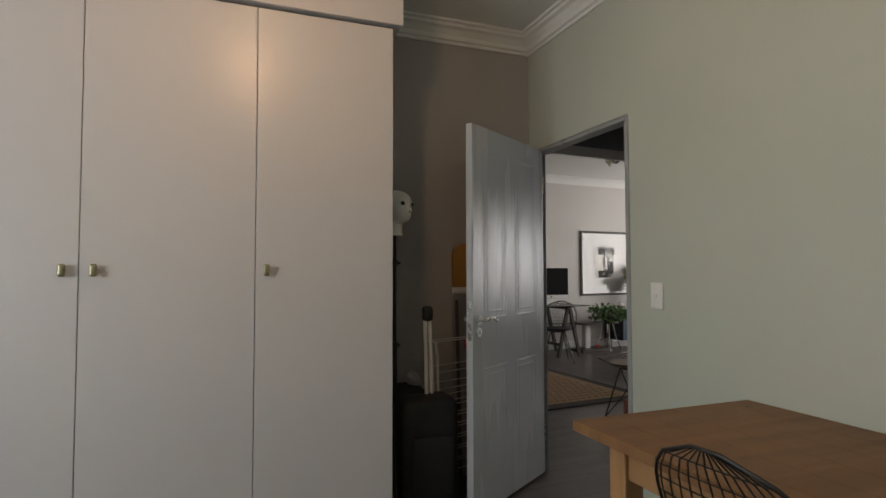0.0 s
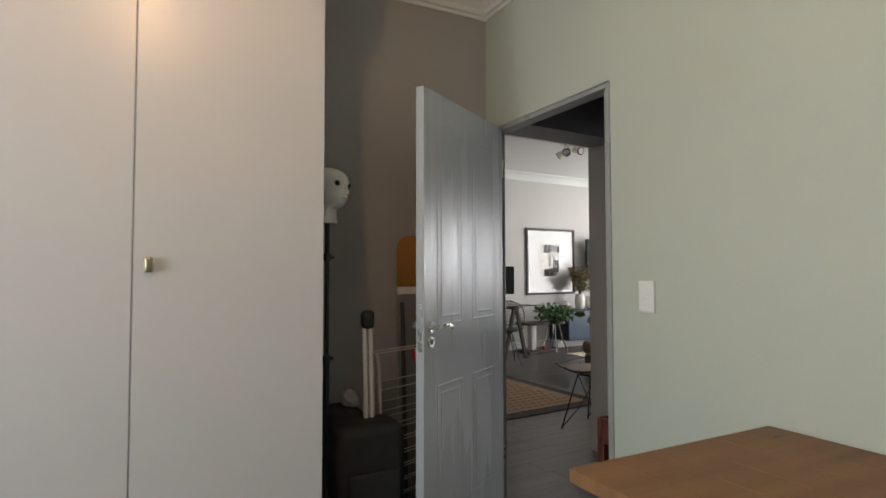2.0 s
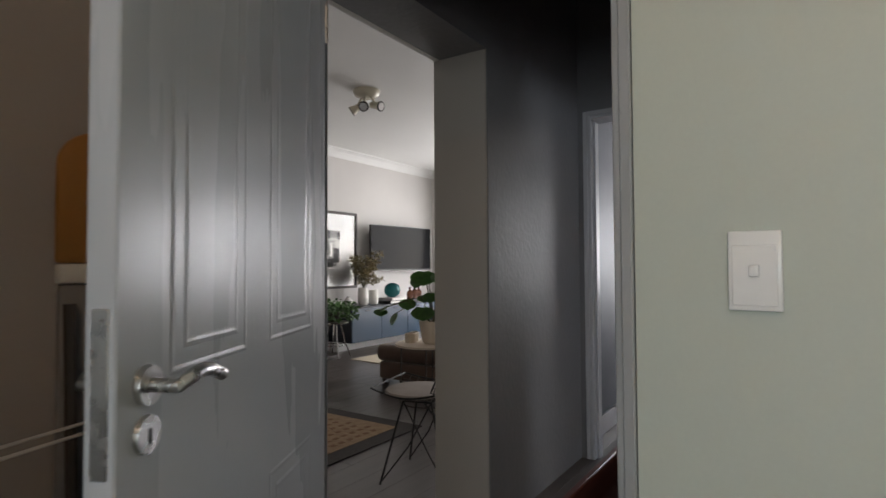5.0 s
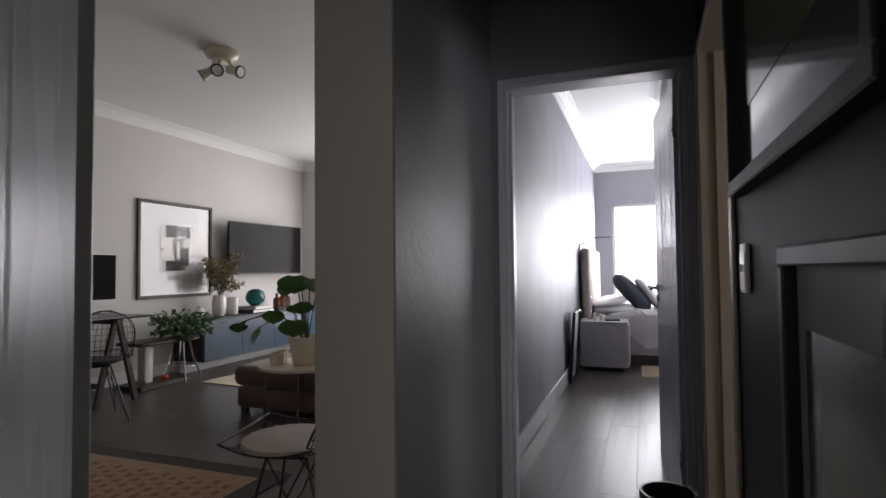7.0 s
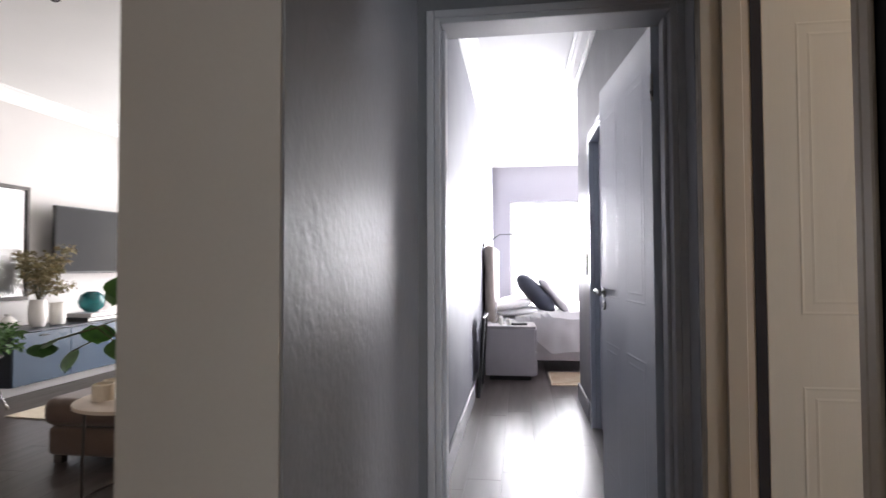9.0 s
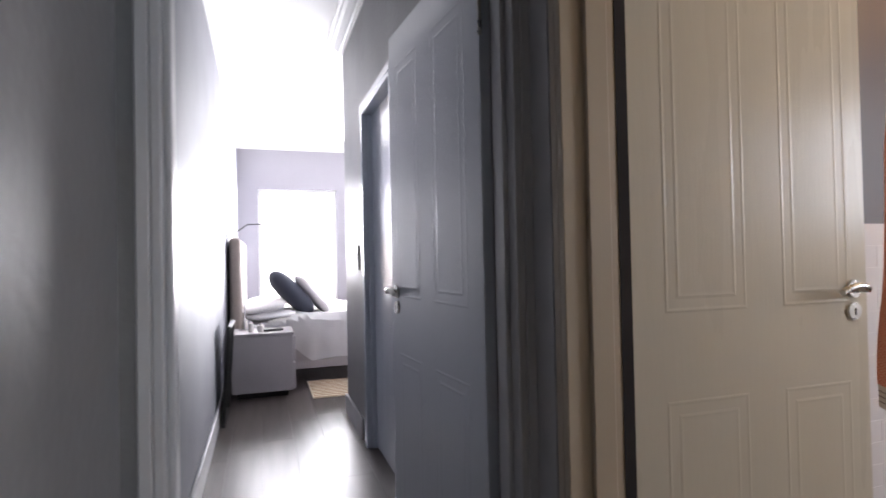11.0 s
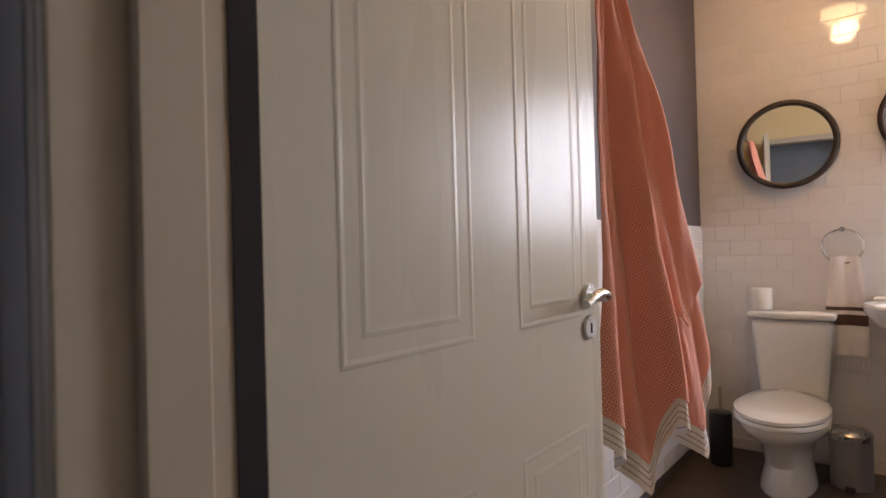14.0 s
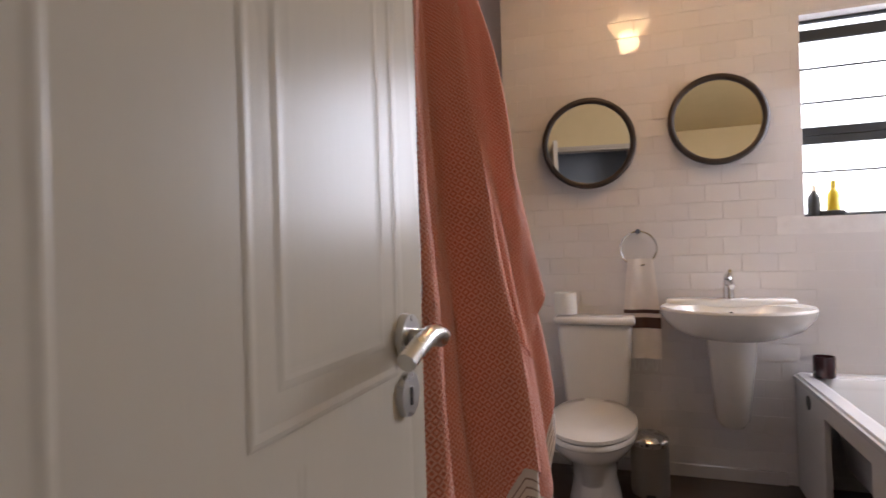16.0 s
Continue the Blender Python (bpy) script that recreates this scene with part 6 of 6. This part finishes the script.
for x0, x1, y0, y1, z in ((0, TX, 0, TY, TZ - 0.03), (0, TX, 0, TY, TZ), (0.06, TX - 0.07, 0.07, TY - 0.07, TZ), (0.09, TX - 0.10, 0.11, TY - 0.11, TZ - 0.04), (0.14, TX - 0.15, 0.2, TY - 0.2, 0.16), (0.2, TX - 0.2, 0.28, TY - 0.28, 0.13)):
    rings.append([bm.verts.new(p) for p in ((x0, y0, z), (x1, y0, z), (x1, y1, z), (x0, y1, z))])
for a, b in zip(rings, rings[1:]):
    for i in range(4):
        bm.faces.new((a[i], a[(i + 1) % 4], b[(i + 1) % 4], b[i]))
bm.faces.new(rings[-1])
bmesh.ops.bevel(bm, geom=[e for e in bm.edges], offset=0.012, segments=2, affect="EDGES")
part("tub_shell", bm, M["bath_acrylic"], ob)
for y0, y1, z0, z1 in ((0.0, 0.40, 0, TZ - 0.032), (0.40, 0.86, 0.43, TZ - 0.032), (0.86, TY, 0, TZ - 0.032)):
    bm = bmesh.new()
    box(bm, TX - 0.035, TX - 0.012, y0, y1, z0, z1)
    part("side_panel", bm, M["side_white"], ob, "white side panel", False)
bm = bmesh.new()
box(bm, TX - 0.30, TX - 0.28, 0.30, 0.95, 0.0, 0.44)
part("service_cavity", bm, M["dark_wood"], ob, "dark service opening", False)
bm = bmesh.new()
rod(bm, (TX - 0.012, 0.20, 0.44), (TX - 0.0095, 0.20, 0.44), 0.03, None, 20)
part("vent_hole", bm, M["ink"], ob)
ob = thing("candle", "dark plum glass candle on the bath rim", "candle", pose(3.07, BS + 0.10, TZ + 0.001))
bm = bmesh.new()
lathe(bm, [(0.038, 0), (0.042, 0.006), (0.042, 0.092), (0.038, 0.092), (0.037, 0.07)], (0, 0, 0), 24)
part("glass", bm, M["candle"], ob)
bm = bmesh.new()
rod(bm, (0, 0, 0.06), (0, 0, 0.0702), 0.036, None, 20)
part("wax", bm, M["mirror_rim"], ob)

for x, h, r, mt, lab in ((3.052, 0.145, 0.026, "black_plastic", "dark bottle with pale cap on window sill"), (2.975, 0.16, 0.027, "yellow", "yellow bottle on window sill")):
    ob = thing("bottle", lab, "bottle", pose(x, BS - 0.045, BATH_WIN[2] + 0.001))
    bm = bmesh.new()
    lathe(bm, [(r, 0), (r, h * 0.62), (r * 0.45, h * 0.76), (r * 0.45, h * 0.80)], (0, 0, 0), 18)
    part("bottle_body", bm, M[mt], ob)
    bm = bmesh.new()
    rod(bm, (0, 0, h * 0.80), (0, 0, h), r * 0.5, r * 0.42, 14)
    part("cap", bm, M["yellow" if mt == "yellow" else "cream_pot"], ob)
bm = bmesh.new()
box(bm, -0.05, 0.05, -0.02, 0.02, 0, 0.025, 0.008, 2)
one("soap_dish", bm, M["black_plastic"], "small dark soap dish on window sill", "soap dish", pose(2.985, BS - 0.028, BATH_WIN[2] + 0.001))

ob = thing("ceiling_lamp", "round warm glass ceiling lamp", "lamp", pose(3.845, -0.40, 2.60))
bm = bmesh.new()
lathe(bm, [(0.13, -0.001), (0.13, -0.02), (0.12, -0.025)], (0, 0, 0), 28)
part("base", bm, M["cornice"], ob)
bm = bmesh.new()
lathe(bm, [(0.12, -0.026), (0.115, -0.05), (0.08, -0.075), (0.03, -0.085)], (0, 0, 0), 28)
part("shade", bm, M["bulb"], ob)

# bath towel on a wall hook
HX, HY, HZ = 4.245, 0.59, 1.93
ob = thing("towel_hook", "steel wall arm with a hanging towel clip", "hook", pose(HX, HY, HZ))
bm = bmesh.new()
tube(bm, [(0.254, 0, 0.16), (0.10, 0, 0.17), (0.01, 0, 0.14), (-0.012, 0, 0.09), (0.0, 0, 0.045)], 0.004, 8)
part("hook_arm", bm, M["chrome"], ob)
bm = bmesh.new()
box(bm, -0.010, 0.010, -0.008, 0.008, -0.005, 0.05, 0.003)
part("clip", bm, M["chrome"], ob)
ACROSS, OUT = Vector((-0.268, -0.963, 0)), Vector((-0.963, 0.268, 0))


def towel_low(s):
    if s < 0.34:
        return 0.52 + 0.16 * (0.34 - s) / 0.34
    if s < 0.46:
        return 0.52 + 0.18 * (s - 0.34) / 0.12
    if s < 0.78:
        return 0.70 - 0.13 * (s - 0.46) / 0.32
    return 0.57 + 0.26 * (s - 0.78) / 0.22


def towel_at(s, t, lift=0.0):
    """The hanging towel: s across, t from the bottom (0) to the clip (1)."""
    low = towel_low(s)
    z = low + (HZ - 0.005 - low) * t
    f = 1 - t
    w = 0.05 + 0.43 * f ** 0.65
    fold = math.sin(s * 15.5 + 0.8) * (0.014 + 0.022 * f) + 0.016 * math.sin(s * 27 + 3 * t) * (0.4 + f) + 0.003 * math.sin(s * 57 - 9 * t) + 0.014 * noise.noise(Vector((s * 6, t * 5, 1.7)))
    c = Vector((HX - 0.02 - 0.13 * f, HY + 0.10 * f + 0.04, z))
    return c + ACROSS * (w * (s - 0.44)) + OUT * (fold + 0.05 * f * math.sin(s * 3.1) + lift)


ob = thing("bath_towel", "coral woven bath towel with white striped hem", "towel")
part("cloth", cloth_sheet(72, 60, lambda s, t: towel_at(s, 0.052 + 0.948 * t), 0.005), M["towel"], ob)
for t0, t1, stripe in ((0, 0.012, 1), (0.012, 0.0145, 0), (0.0145, 0.024, 1), (0.024, 0.0265, 0), (0.0265, 0.036, 1), (0.036, 0.0385, 0), (0.0385, 0.052, 1)):
    part("hem_stripe", cloth_sheet(72, 1, lambda s, t: towel_at(s, t0 + (t1 - t0) * t), 0.005), M["towel_white" if stripe else "towel_dark"], ob, "white hem stripe" if stripe else "thin grey hem line")
part("folded_layer", cloth_sheet(28, 40, lambda s, t: towel_at(0.52 + 0.46 * s, 0.225 + 0.07 * (1 - s) + (0.72 - 0.07 * (1 - s)) * t, 0.007 + 0.022 * s * (1 - t)), 0.004, 0.42), M["towel"], ob)

# ---- floors and tiles: single pieces, sharing meshes ----
floor = slab("floor", -3.0, 11.1, -1.6, 7.5, -0.06, -0.010, M["subfloor"], "grey-brown laminate plank floor", "floor")
bm = bmesh.new()
box(bm, 0, 1.2778, 0, 0.1898, -0.0095, 0.0, 0.0009)
plank_mesh = mesh_of(bm, "plank", M["plank"])
rng = random.Random(4)
far_planks = bmesh.new()
y = -1.5
while y < 7.3:
    x = -2.8 - rng.random() * 1.2
    while x < 11.0:
        cx, cy = x + 0.64, y + 0.09
        need = (cx > 1.5 and cy > 3.0) or (cx > 4.0 and cy > 1.9) or (cx > 7.1) or (cx > 0.4 and 0.9 < cy < 3.3 and not (cx > 2.1 and cy < 1.85))
        if cx < 9.0 and cy > 3.3 or cy < 3.2:
            if need:
                p = new("plank", plank_mesh)
                p.matrix_basis = pose(x, y, 0)
                p.parent = floor
            elif cx < 1.9 and -1.1 < cy < 3.3:
                box(far_planks, x, x + 1.2778, y, y + 0.1898, -0.0095, 0.0)
        x += 1.2785
    y += 0.1905

part("plank_field", far_planks, M["plank"], floor, "", False)["kind"] = "stuff"

TILE_W, TILE_H = 0.150, 0.0845
bm = bmesh.new()
box(bm, 0, TILE_W - 0.0022, -0.0039, -0.0018, 0, TILE_H - 0.0022, 0.0014, 2)
tile_mesh = mesh_of(bm, "tile", M["tile"])
south = bpy.data.objects["wall_bath_south"]
rest = bmesh.new()
count = 0
for r in range(int(2.54 / TILE_H)):
    z = 0.064 + r * TILE_H
    x = BE - 0.002 - (0.5 if r % 2 else 1.0) * TILE_W
    while x > BW - 0.001:
        inside = x + TILE_W > BATH_WIN[0] and x < BATH_WIN[1] and z + TILE_H > BATH_WIN[2] and z < BATH_WIN[3]
        if inside:
            left = BATH_WIN[1] + 0.002
            if x + TILE_W - left > 0.02 and z > BATH_WIN[2] - 0.02 and z + TILE_H < BATH_WIN[3] + 0.02:
                box(rest, left, x + TILE_W - 0.0022, BS - 0.0039, BS - 0.0026, z, z + TILE_H - 0.0022)
        elif x > 3.0 and z < 2.3 and count < 300:
            p = new("tile", tile_mesh)
            p.matrix_basis = pose(x, BS, z, rng.uniform(-0.4, 0.4), 0, rng.uniform(-0.3, 0.3))
            p.parent = south
            count += 1
        else:
            box(rest, x, x + TILE_W - 0.0022, BS - 0.0039, BS - 0.0026, z, min(z + TILE_H - 0.0022, 2.598))
        x -= TILE_W
part("tile_field", rest, M["tile"], south, "", False)["kind"] = "stuff"
east = bpy.data.objects["wall_bath_east"]
rest = bmesh.new()
for r in range(14):
    z = 0.064 + r * TILE_H
    y = BS - (0.5 * TILE_W if r % 2 else 0)
    while y < BNY:
        a, b = max(y, BS + 0.001), min(y + TILE_W - 0.0022, BNY)
        if b - a > 0.01:
            box(rest, BE - 0.010, BE - 0.0005, a, b, z, z + TILE_H - 0.0022)
        y += TILE_W
bm = bmesh.new()
box(bm, BE - 0.0085, BE - 0.0004, BS + 0.001, BNY, 0.064, 0.064 + 14 * TILE_H)
part("grout", bm, M["grout"], east, "pale grout bed", False)
part("tile_field", rest, M["tile"], east, "", False)["kind"] = "stuff"
